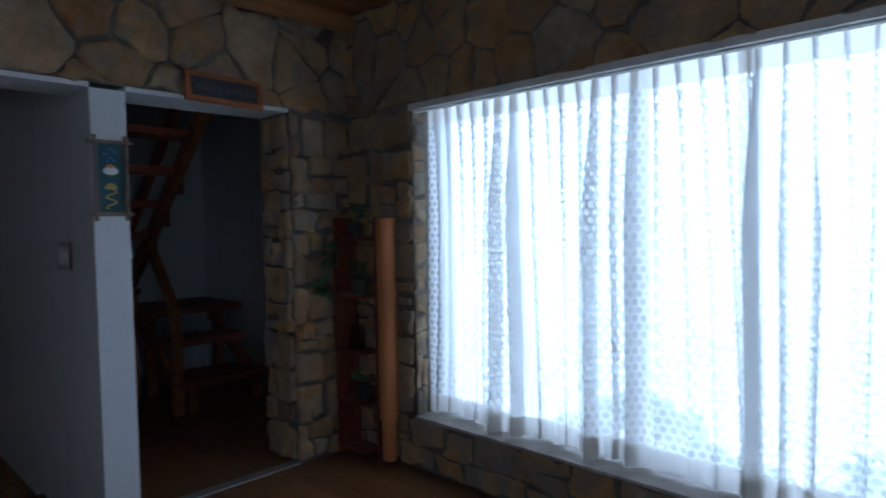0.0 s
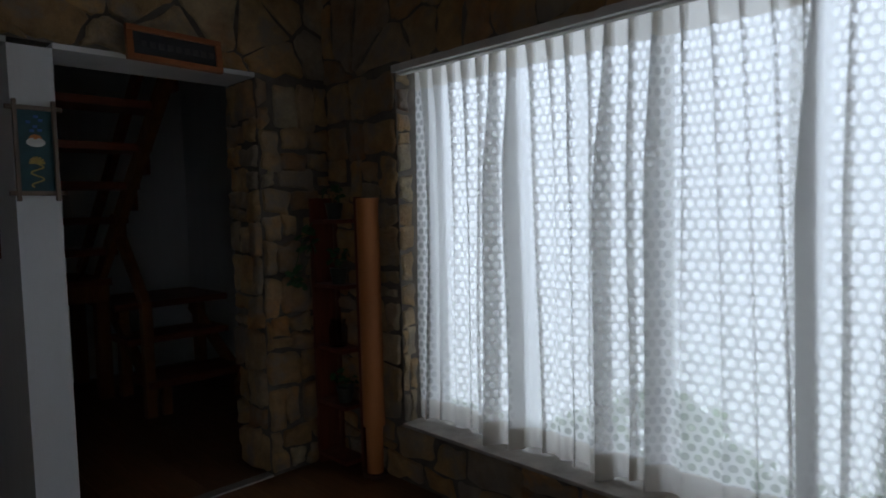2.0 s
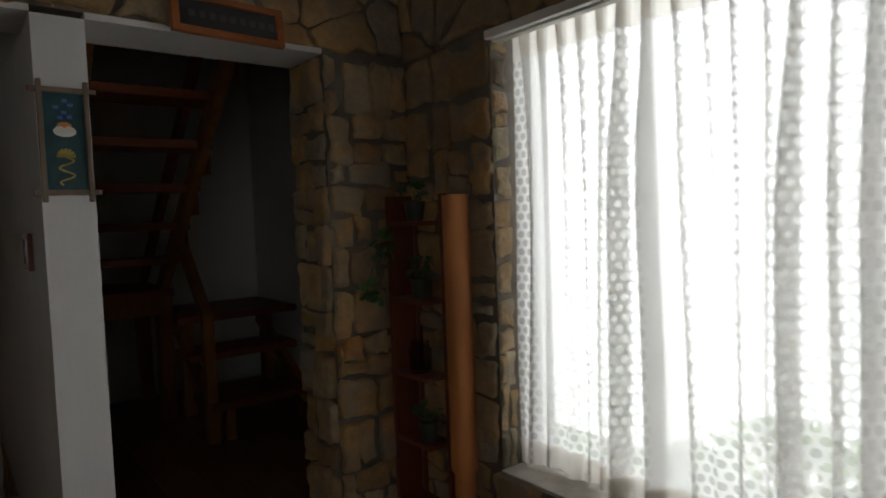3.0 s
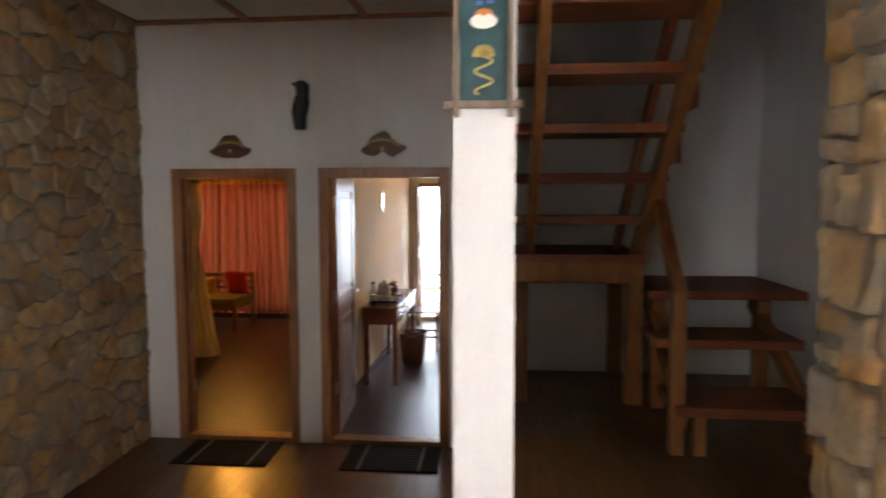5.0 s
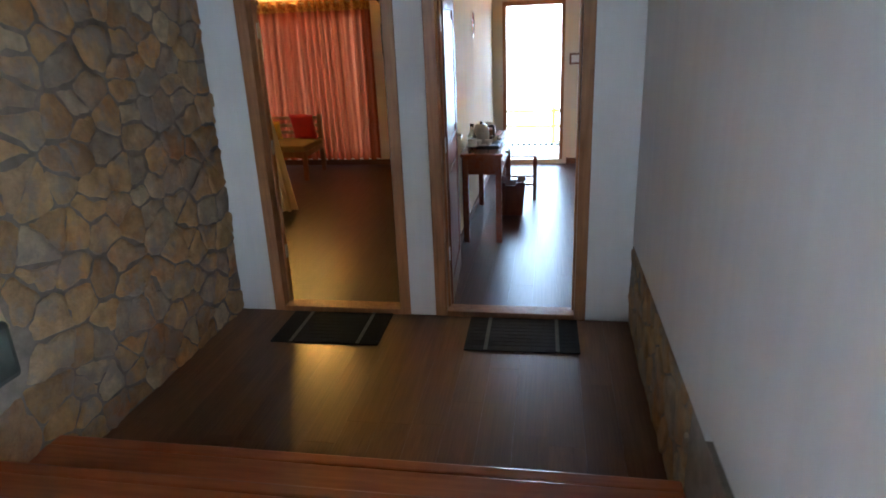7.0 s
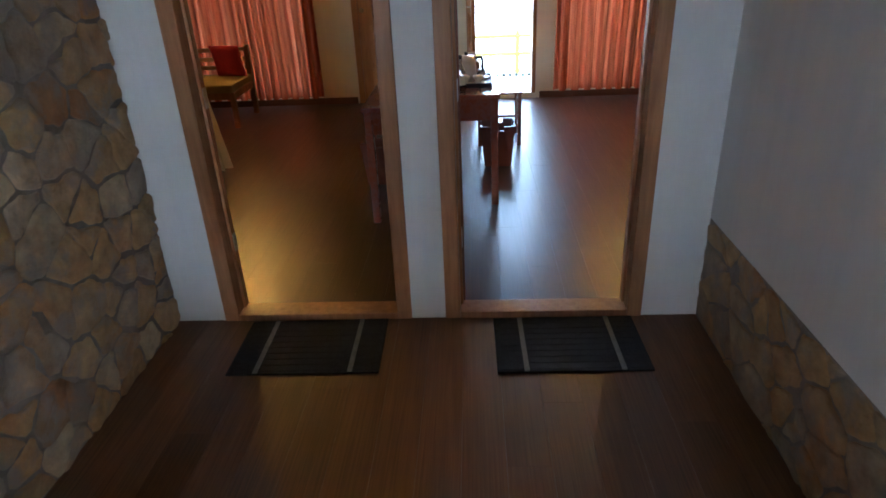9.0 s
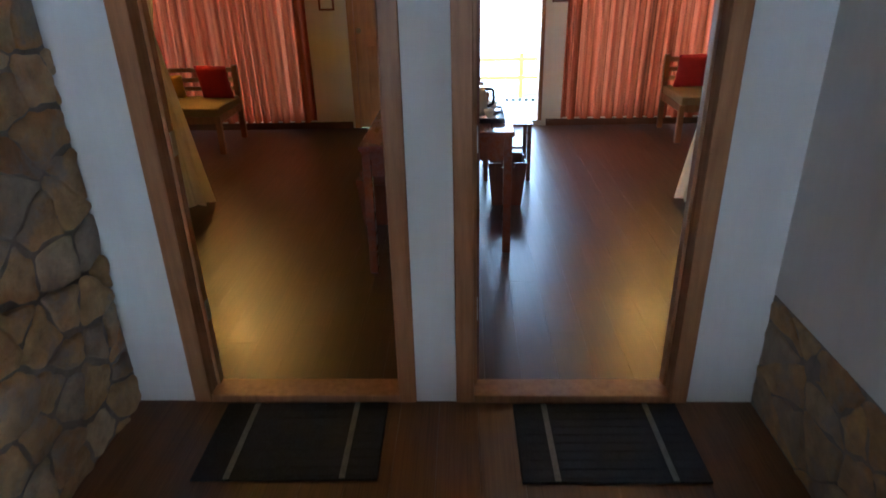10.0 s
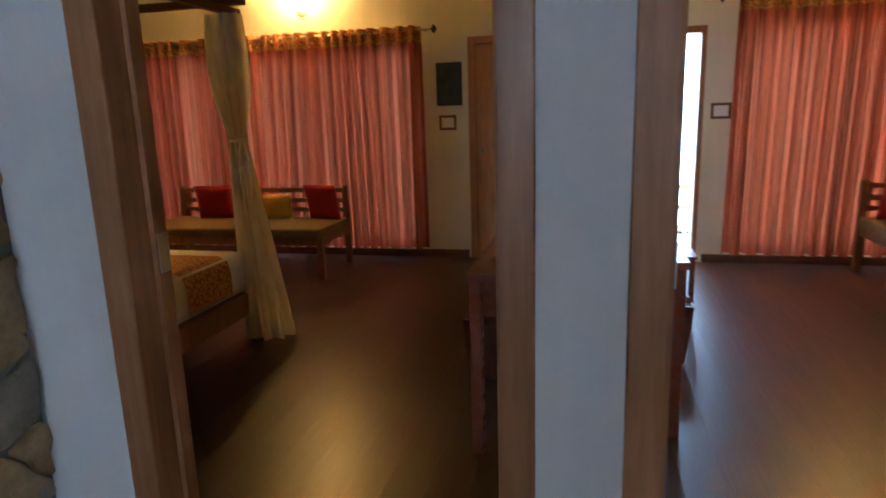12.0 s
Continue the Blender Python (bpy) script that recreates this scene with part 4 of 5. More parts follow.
def rust_curtain(x0, x1, top, low, seed):
    """An eyelet curtain with even folds on a rod."""
    c = thing("rust_curtain", "rust and pink striped curtain drawn across the window", "curtain", group="bedroom curtains")
    rng = random.Random(seed)
    count = max(3, round((x1 - x0) / 0.115))
    amp = [rng.uniform(0.75, 1.15) for _ in range(count + 2)]

    def fold(u, v):
        x = u * count + 0.45 * math.sin(u * 7 + seed) + 0.25 * math.sin(u * 17 + seed)
        k = int(max(0, min(x, count - 1e-6)))
        d = 0.050 * amp[k] * math.cos(2 * math.pi * x)
        skew = 0.03 * math.sin(u * 9 + seed) * (1 - v)
        flare = 1 + 0.035 * (1 - v)
        return (x0 + x1) / 2 + (x1 - x0) * (u - 0.5) * flare + skew + 0.02 * math.sin(4 * math.pi * x) * (1 - 0.5 * v), YF - 0.095 + d, low + (top - low) * v
    bm = sheet(bmesh.new(), lambda u, v: fold(u, v * 0.93), count * 14, 12)
    part("cloth", bm, RUST, c, smooth=True)
    bm = sheet(bmesh.new(), lambda u, v: fold(u, 0.93 + v * 0.07), count * 20, 3)
    part("heading", bm, RUSTBAND, c, "brown patterned heading", smooth=True)
    for k in range(count):
        m = Matrix.Translation((x0 + (k + 0.25) * (x1 - x0) / count, YF - 0.095, top - 0.045)) @ Matrix.Rotation(radians(90), 4, "Y")
        bm = bmesh.new()
        for j in range(14):
            a, b = 2 * math.pi * j / 14, 2 * math.pi * (j + 1) / 14
            rod(bm, m @ Vector((0.026 * math.cos(a), 0.026 * math.sin(a), 0)), m @ Vector((0.026 * math.cos(b), 0.026 * math.sin(b), 0)), 0.005, 6)
        part("eyelet", bm, BRASS, c, "brass eyelet ring")


def curtain_rod(x0, x1, z):
    r = thing("curtain_rod", "thin metal curtain rod with diamond finials", "curtain rod", group="bedroom curtain rods")
    bm = bmesh.new()
    rod(bm, (x0, YF - 0.095, z), (x1, YF - 0.095, z), 0.011)
    part("rod", bm, BRASS, r)
    for x in (x0, x1):
        part("finial", lathe(bmesh.new(), [(0.0, -0.045), (0.032, 0.0), (0.0, 0.045)], (x, YF - 0.095, z), 8), DARKMETAL, r, "dark diamond finial")
    for x in (x0 + 0.10, x1 - 0.10):
        bm = bmesh.new()
        rod(bm, (x, YF - 0.002, z), (x, YF - 0.095, z), 0.007)
        part("bracket", bm, DARKMETAL, r)


rust_curtain(-4.72, -2.83, 2.195, 0.10, 2)
rust_curtain(-6.15, -4.735, 2.195, 0.10, 5)
curtain_rod(-6.2, -2.70, 2.155)
rust_curtain(-0.115, 2.85, 2.30, 0.10, 8)
curtain_rod(-0.245, 3.0, 2.258)


def bedroom_window(x0, x1, name):
    w = thing(name, "wide bedroom window behind a drawn curtain", "window")
    w["kind"] = "structure"
    n = round((x1 - x0) / 1.0)
    for z0, z1 in ((0.16, 0.22), (1.99, 2.05)):
        part("window_frame", boxes(((x0, YF + 0.05, z0), (x1, YF + 0.10, z1)), bevel=0.004), FRAME, w)
    for k in range(n + 1):
        x = x0 + (x1 - x0) * k / n
        part("mullion", boxes(((max(x0, x - 0.03), YF + 0.052, 0.22), (min(x1, x + 0.03), YF + 0.098, 1.99)), bevel=0.004), FRAME, w)
    for k in range(n):
        a, b = x0 + (x1 - x0) * k / n + 0.03, x0 + (x1 - x0) * (k + 1) / n - 0.03
        pane = part("pane", boxes(((a, YF + 0.072, 0.22), (b, YF + 0.076, 1.99))), GLASS, w)
        pane.visible_shadow = False


bedroom_window(*W1, "window_2")
bedroom_window(*W2, "window_3")

# closed wooden door of the first bedroom
ent = thing("door_3", "honey-brown wooden door, closed, in its frame", "door", (0, YF, 0))
ent["kind"] = "structure"
for lo, hi in (((ED[0] + 0.001, -0.012, 0), (ED[0] + 0.07, 0.14, 2.08)), ((ED[1] - 0.07, -0.012, 0), (ED[1] - 0.001, 0.14, 2.08)), ((ED[0] + 0.07, -0.011, 2.01), (ED[1] - 0.07, 0.139, 2.08))):
    part("door_frame", boxes((lo, hi), bevel=0.005), DOORWOOD, ent)
part("leaf", boxes(((ED[0] + 0.0695, 0.02, 0.0003), (ED[1] - 0.071, 0.055, 2.008))), DOORWOOD, ent)
for z0, z1 in ((0.18, 0.88), (1.05, 1.88)):
    part("raised_panel", boxes(((ED[0] + 0.19, 0.008, z0), (ED[1] - 0.19, 0.024, z1)), bevel=0.007), DOORWOOD, ent)
knob = bmesh.new()
rod(knob, (ED[0] + 0.12, 0.02, 1.04), (ED[0] + 0.12, -0.03, 1.04), 0.009)
bmesh.ops.create_uvsphere(knob, u_segments=14, v_segments=8, radius=0.026, matrix=Matrix.Translation((ED[0] + 0.12, -0.045, 1.04)))
part("door_knob", knob, BRASS, ent, "dull brass door knob")

frame_pic = thing("framed_picture", "dark green picture in a thin black frame", "picture", (-2.588, YF, 1.665))
part("frame", boxes(((-0.122, -0.018, -0.197), (0.122, -0.0006, 0.197)), bevel=0.003), BLACK, frame_pic)
part("print", boxes(((-0.105, -0.0195, -0.18), (0.105, -0.0182, 0.18))), plain("dark_green_print", (0.03, 0.045, 0.035), 0.4, 0, 0.6, 12), frame_pic)

# balcony door of the second bedroom, leaf folded inwards
bd = thing("door_4", "brown balcony door frame, door standing open", "door frame", (0, YF, 0))
bd["kind"] = "structure"
for lo, hi in (((BD[0] + 0.001, -0.02, 0.061), (BD[0] + 0.045, 0.14, 2.059)), ((BD[1] - 0.045, -0.02, 0.061), (BD[1] - 0.001, 0.14, 2.059)), ((BD[0] + 0.045, -0.019, 2.0), (BD[1] - 0.045, 0.139, 2.059))):
    part("door_frame", boxes((lo, hi), bevel=0.005), FRAME, bd)
panel_door("balcony_door", 0.70, 1.93, FRAME, "brown glazed balcony door folded back into the room", (BD[0] + 0.03, YF - 0.03, 0.065), -86, ((0.16, 0.92, True), (1.06, 1.81, True)))


def cushion(x, y, z, w, h, mat, label, lean, parent_turn=0):
    """A plump square cushion leaning back, with its underside at z."""
    bm = bmesh.new()
    n = 10
    for side in (-1, 1):
        vs = [[bm.verts.new(((i / n - 0.5) * w * (1 - 0.06 * math.sin(math.pi * j / n)), side * 0.055 * (math.sin(math.pi * i / n) * math.sin(math.pi * j / n)) ** 0.45, (j / n) * h + 0.0)) for j in range(n + 1)] for i in range(n + 1)]
        for i in range(n):
            for j in range(n):
                bm.faces.new((vs[i][j], vs[i + 1][j], vs[i + 1][j + 1], vs[i][j + 1]))
    bmesh.ops.remove_doubles(bm, verts=bm.verts, dist=0.0008)
    ob = part("cushion", bm, mat, smooth=True)
    ob.matrix_world = pose(x, y, z, lean, 0, parent_turn)
    return tagged(ob, label, "cushion", "sofa cushions")


def bench_sofa(x0, x1, y0, y1):
    """A low wooden sofa with a slatted back towards the window."""
    s = thing("bench_sofa", "orange-brown wooden bench sofa with a tan seat pad", "sofa", group="bedroom sofas")
    for x in (x0, x1):
        inner = 0.055 if x == x0 else -0.055
        a, b = min(x, x + inner), max(x, x + inner)
        part("front_leg", boxes(((a, y0, 0), (b, y0 + 0.05, 0.37)), bevel=0.008), SOFAWOOD, s)
        part("back_leg", boxes(((a, y1 - 0.05, 0), (b, y1, 0.76)), bevel=0.008), SOFAWOOD, s)
        part("side_rail", boxes(((a + 0.01, y0 + 0.05, 0.30), (b - 0.01, y1 - 0.05, 0.37)), bevel=0.004), SOFAWOOD, s)
    part("front_rail", boxes(((x0 + 0.055, y0 + 0.008, 0.30), (x1 - 0.055, y0 + 0.04, 0.37)), bevel=0.004), SOFAWOOD, s)
    part("back_rail", boxes(((x0 + 0.055, y1 - 0.04, 0.30), (x1 - 0.055, y1 - 0.008, 0.37)), bevel=0.004), SOFAWOOD, s)
    for z in (0.50, 0.59, 0.69):
        part("back_slat", boxes(((x0 + 0.055, y1 - 0.036, z), (x1 - 0.055, y1 - 0.014, z + 0.045)), bevel=0.005), SOFAWOOD, s)
    pad = bmesh.new()
    add_box(pad, (x0 + 0.005, y0 - 0.015, 0.371), (x1 - 0.005, y1 - 0.052, 0.455), 0.02)
    part("seat_pad", pad, OLIVE, s, "tan cloth seat pad")


bench_sofa(-5.35, -3.53, 3.80, 4.50)
cushion(-3.70, 4.30, 0.458, 0.36, 0.34, RED, "plump red cushion on the bench sofa", 14, -12)
cushion(-4.20, 4.33, 0.458, 0.30, 0.24, YELLOW, "mustard yellow cushion on the bench sofa", 12, 6)
cushion(-4.84, 4.30, 0.458, 0.36, 0.34, RED, "plump red cushion on the bench sofa", 14, 8)
bench_sofa(0.89, 2.62, 4.0, 4.68)
cushion(1.13, 4.50, 0.458, 0.36, 0.34, RED, "plump red cushion on the bench sofa", 14, 6)
cushion(1.62, 4.52, 0.458, 0.30, 0.24, YELLOW, "mustard yellow cushion on the bench sofa", 12, -4)
cushion(2.15, 4.50, 0.458, 0.36, 0.34, RED, "plump red cushion on the bench sofa", 14, -6)


def four_poster(x0, x1, y0, y1, open_x, label):
    """A four-poster bed; open_x is the side that faces the room, drapes hang at its foot."""
    b = thing("four_poster_bed", label, "bed", group="four-poster beds")
    for x in (x0, x1):
        for y in (y0, y1):
            part("post", boxes(((x - 0.035, y - 0.035, 0.0), (x + 0.035, y + 0.035, 2.00)), bevel=0.008), CANOPY, b)
        part("side_rail", boxes(((x - 0.022, y0 + 0.035, 0.19), (x + 0.022, y1 - 0.035, 0.33)), bevel=0.006), SOFAWOOD, b)
        part("canopy_rail", boxes(((x - 0.026, y0 - 0.12, 2.0), (x + 0.026, y1 + 0.12, 2.045)), bevel=0.008), CANOPY, b)
    part("foot_rail", boxes(((x0 + 0.035, y1 - 0.022, 0.19), (x1 - 0.035, y1 + 0.022, 0.33)), bevel=0.006), SOFAWOOD, b)
    part("headboard", boxes(((x0 + 0.035, y0 - 0.02, 0.24), (x1 - 0.035, y0 + 0.02, 1.05)), bevel=0.01), SOFAWOOD, b)
    for y in (y0, y1):
        part("canopy_rail", boxes(((x0 - 0.12, y - 0.026, 2.046), (x1 + 0.12, y + 0.026, 2.09)), bevel=0.008), CANOPY, b)
    m = bmesh.new()
    add_box(m, (x0 - 0.02, y0 + 0.04, 0.331), (x1 + 0.02, y1 - 0.04, 0.60), 0.075)
    part("mattress", m, LINEN, b, "white made-up mattress", smooth=True)
    cover = thing("bed_runner", "rust patterned bed runner across the foot of the bed", "bed runner")
    bm = bmesh.new()
    profile = [(x0 - 0.027, 0.375), (x0 - 0.026, 0.52), (x0 - 0.008, 0.578), (x0 + 0.05, 0.605), (x1 - 0.05, 0.605), (x1 + 0.008, 0.578), (x1 + 0.026, 0.52), (x1 + 0.027, 0.375)]
    rows = [[bm.verts.new((px, y, pz)) for px, pz in profile] for y in (y1 - 0.70, y1 - 0.5, y1 - 0.27)]
    for r, q in zip(rows, rows[1:]):
        for k in range(len(profile) - 1):
            bm.faces.new((r[k], r[k + 1], q[k + 1], q[k]))
    part("cloth", bm, RUNNER, cover)
    return b


def drape(x, y, seed, lean, tie, tip):
    """A gathered net hanging from the canopy, tied at hip height and flaring to the floor."""
    d = thing("bed_drape", "cream net drape tied to the bed post", "drape", (x, y, 0), group="bed drapes")

    def ring(u, z):
        if z > tie:
            f = (z - tie) / (2.0 - tie)
            r = 0.045 + 0.085 * math.sin(min(1, f * 1.25) * math.pi / 2) * (1 - 0.45 * f)
        else:
            r = 0.045 + 0.095 * ((tie - z) / tie) ** 0.85
        a = 2 * math.pi * u
        folds = 1 + 0.22 * math.sin(9 * a + seed + z * 1.5) + 0.10 * math.sin(17 * a + seed)
        shift = lean * (tie - z) / tie if z < tie else tip * math.sin((z - tie) / (2.0 - tie) * math.pi / 2)
        return (r * folds * math.cos(a) + shift, 0.75 * r * folds * math.sin(a), z)
    bm = sheet(bmesh.new(), lambda u, v: ring(u, 0.035 + v * (2.0 - 0.035)), 90, 36)
    part("net", bm, DRAPE, d, smooth=True)
    part("tie", lathe(bmesh.new(), [(0.052, -0.02), (0.062, 0.0), (0.052, 0.02)], (0, 0, tie), 16), DRAPE, d)
    bm = lathe(bmesh.new(), [(0.012, -0.02), (0.02, -0.06), (0.034, -0.17), (0.0, -0.175)], (0.052, -0.062, tie), 10)
    part("tassel", bm, DRAPE, d, "cream tie end")


four_poster(-5.18, -3.38, 0.40, 2.37, -3.38, "four-poster bed with white linen against the wall")
drape(-3.375, 2.36, 1.0, 0.10, 1.28, -0.03)
drape(-5.18, 2.40, 2.2, -0.05, 1.27, 0.05)
four_poster(0.70, 2.50, 0.38, 2.35, 0.70, "four-poster bed with white linen against the wall")
drape(0.70, 2.36, 4.1, -0.14, 1.36, 0.05)


def writing_desk(x_wall, side, y0, y1):
    """A narrow desk against the partition; side is the way it faces."""
    d = thing("writing_desk", "dark red wooden writing desk against the partition", "desk", group="bedroom desks")
    x0, x1 = sorted((x_wall + side * 0.016, x_wall + side * 0.37))
    part("desktop", boxes(((x0, y0, 0.745), (x1, y1, 0.775)), bevel=0.006), DESKWOOD, d)
    part("apron", boxes(((x0 + 0.015, y0 + 0.02, 0.60), (x1 - 0.02, y0 + 0.04, 0.744))), DESKWOOD, d)
    part("apron", boxes(((x0 + 0.015, y1 - 0.04, 0.60), (x1 - 0.02, y1 - 0.02, 0.744))), DESKWOOD, d)
    front = x1 - 0.03 if side > 0 else x0 + 0.012
    drawer = part("drawer_front", boxes(((front, y0 + 0.05, 0.605), (front + 0.018, y1 - 0.05, 0.742)), bevel=0.003), DESKWOOD, d)
    bm = bmesh.new()
    bmesh.ops.create_uvsphere(bm, u_segments=10, v_segments=6, radius=0.014, matrix=Matrix.Translation((front + (0.028 if side > 0 else -0.010), (y0 + y1) / 2, 0.675)))
    part("knob", bm, BRASS, drawer, "small brass knob")
    for x in (x0 + 0.012, x1 - 0.062):
        for y in (y0 + 0.012, y1 - 0.062):
            part("leg", boxes(((x, y, 0.0), (x + 0.05, y + 0.05, 0.744)), bevel=0.005), DESKWOOD, d)


writing_desk(-1.25, 1, 1.46, 2.75)
writing_desk(-1.38, -1, 1.18, 2.75)


def waste_bin(x, y):
    b = thing("waste_bin", "tapered dark wooden waste bin with cut-out handles", "bin", (x, y, 0), group="bedroom bins")
    for turn, wt, wb, d in ((0, 0.14, 0.108, 0.14), (90, 0.14, 0.108, 0.14), (180, 0.14, 0.108, 0.14), (270, 0.14, 0.108, 0.14)):
        bm = bmesh.new()
        vs = [bm.verts.new(p) for p in ((-wb, -0.108, 0.005), (wb, -0.108, 0.005), (wt, -d, 0.34), (0.05, -d, 0.34), (0.05, -d + 0.005, 0.305), (-0.05, -d + 0.005, 0.305), (-0.05, -d, 0.34), (-wt, -d, 0.34))]
        bm.faces.new(vs)
        solid = bmesh.ops.extrude_face_region(bm, geom=list(bm.faces))
        bmesh.ops.translate(bm, vec=(0, 0.012, 0), verts=[v for v in solid["geom"] if isinstance(v, bmesh.types.BMVert)])
        part("side", bm, REDWOOD, b).rotation_euler = (0, 0, radians(turn))
    part("base", boxes(((-0.104, -0.104, 0.0), (0.104, 0.104, 0.012))), REDWOOD, b)


waste_bin(-0.865, 2.42)
waste_bin(-1.775, 2.05)

stool = thing("slatted_stool", "low dark wooden stool with a slatted top by the desk", "stool", (-0.83, 3.10, 0))
for x, y in ((-0.19, -0.21), (-0.19, 0.18), (0.16, -0.21), (0.16, 0.18)):
    part("leg", boxes(((x, y, 0), (x + 0.035, y + 0.035, 0.44)), bevel=0.004), DESKWOOD, stool)
for k in range(7):
    part("seat_slat", boxes(((-0.20, -0.215 + k * 0.062, 0.461), (0.205, -0.215 + k * 0.062 + 0.045, 0.48)), bevel=0.004), DESKWOOD, stool)
for x in (-0.188, 0.163):
    part("top_rail", boxes(((x, -0.21, 0.4405), (x + 0.03, 0.21, 0.4605)), bevel=0.003), DESKWOOD, stool)
for y in (-0.203, 0.187):
    part("stretcher", boxes(((-0.155, y, 0.16), (0.16, y + 0.022, 0.185))), DESKWOOD, stool)

# things on the desk
tray = thing("tea_tray", "dark tray on the desk", "tray", (-1.06, 1.86, 0.776))
part("tray_base", boxes(((-0.13, -0.18, 0.0), (0.13, 0.18, 0.010)), bevel=0.003), BLACK, tray)
part("tray_rim", boxes(((-0.135, -0.185, 0.0), (-0.1305, 0.185, 0.03)), ((0.1305, -0.185, 0.0), (0.135, 0.185, 0.03)), ((-0.1305, -0.185, 0.0), (0.1305, -0.1805, 0.03)), ((-0.1305, 0.1805, 0.0), (0.1305, 0.185, 0.03))), BLACK, tray)
kettle = thing("electric_kettle", "shiny steel electric kettle on the tray", "kettle", (-1.10, 1.92, 0.787))
part("body", lathe(bmesh.new(), [(0.0, 0.0), (0.07, 0.0), (0.074, 0.02), (0.066, 0.13), (0.052, 0.165), (0.0, 0.17)], steps=26), STEEL, kettle, smooth=True)
part("lid_knob", lathe(bmesh.new(), [(0.0, 0.17), (0.014, 0.172), (0.012, 0.19), (0.0, 0.192)], steps=12), BLACK, kettle)
bm = bmesh.new()
for a, b in (((0.055, 0, 0.15), (0.11, 0, 0.15)), ((0.11, 0, 0.15), (0.115, 0, 0.06)), ((0.115, 0, 0.06), (0.07, 0, 0.04))):
    rod(bm, a, b, 0.010, 10)
part("handle", bm, BLACK, kettle, "black plastic handle")
for x, y, s in ((-1.02, 1.74, 1.0), (-1.11, 1.73, 1.0), (-0.99, 1.97, 0.9)):
    cup = thing("tea_cup", "small white china cup and saucer on the tray", "cup", (x, y, 0.787), group="cups on the tray")
    part("bowl", lathe(bmesh.new(), [(0.0, 0.012), (0.018, 0.012), (0.036 * s, 0.06), (0.033 * s, 0.06), (0.0, 0.02)], steps=18), CHINA, cup, smooth=True)
    part("saucer", lathe(bmesh.new(), [(0.0, 0.0), (0.035, 0.0), (0.058, 0.012), (0.05, 0.012), (0.0, 0.006)], steps=20), CHINA, cup, smooth=True)
bottle = thing("water_bottle", "clear glass water bottle on the desk", "bottle", (-1.14, 1.56, 0.776))
part("bottle_body", lathe(bmesh.new(), [(0.0, 0.0), (0.036, 0.0), (0.038, 0.01), (0.038, 0.13), (0.016, 0.18), (0.015, 0.215), (0.013, 0.215), (0.013, 0.18), (0.034, 0.128), (0.034, 0.012), (0.0, 0.006)], steps=20), GLASS, bottle, smooth=True)
part("cap", lathe(bmesh.new(), [(0.0, 0.215), (0.017, 0.215), (0.017, 0.236), (0.0, 0.238)], steps=14), BLACK, bottle)
part("paper_label", lathe(bmesh.new(), [(0.0385, 0.05), (0.0388, 0.05), (0.0388, 0.11), (0.0385, 0.11)], steps=20), CHINA, bottle, "white paper label")
tissues = thing("tissue_box", "brown wooden tissue box on the desk", "box", (-1.07, 2.32, 0.776), 4)
part("box", boxes(((-0.06, -0.11, 0.0), (0.06, 0.11, 0.085)), bevel=0.006), SOFAWOOD, tissues)
bm = bmesh.new()
sheet(bm, lambda u, v: (0.03 * math.sin(u * 9 + v * 2) * (0.3 + v), (u - 0.5) * 0.07 * (0.6 + v), 0.086 + 0.05 * v), 12, 4)
part("tissue", bm, LINEN, tissues, "white paper tissue")
mirror = thing("wall_mirror", "small oval mirror on the partition wall", "mirror", (-1.25, 2.62, 1.80))
bm = lathe(bmesh.new(), [(0.0, 0.0), (0.10, 0.0), (0.10, 0.014), (0.085, 0.018), (0.085, 0.013), (0.0, 0.012)], steps=28)
bmesh.ops.transform(bm, matrix=Matrix.Rotation(radians(90), 4, "Y") @ Matrix.Diagonal((1.25, 0.8, 1, 1)), verts=bm.verts)
part("mirror_glass", bm, MIRROR, mirror, smooth=False)

# ---- outside: balcony, rails, shrubs, mist ----
structure("balcony_floor", boxes(((-1.9, YF + 0.15, -0.12), (3.3, 6.35, 0.02))), CONCRETE, "pale balcony floor")
fence = thing("balcony_rail", "pale yellow wooden balcony railing", "railing")
for k in range(5):
    x = -1.6 + k * 1.15
    part("post", boxes(((x - 0.03, 6.21, 0.02), (x + 0.03, 6.27, 0.60)), bevel=0.004), RAILPAINT, fence)
for z in (0.27, 0.50):
    part("rail", boxes(((-1.7, 6.18, z), (3.2, 6.208, z + 0.05)), bevel=0.004), RAILPAINT, fence)

edging = thing("balcony_edging", "row of small dark blocks along the balcony edge", "edging")
for k in range(40):
    part("block", boxes(((-1.60 + k * 0.085, 6.05, 0.02), (-1.555 + k * 0.085, 6.10, 0.055)), bevel=0.004), SLATE, edging)


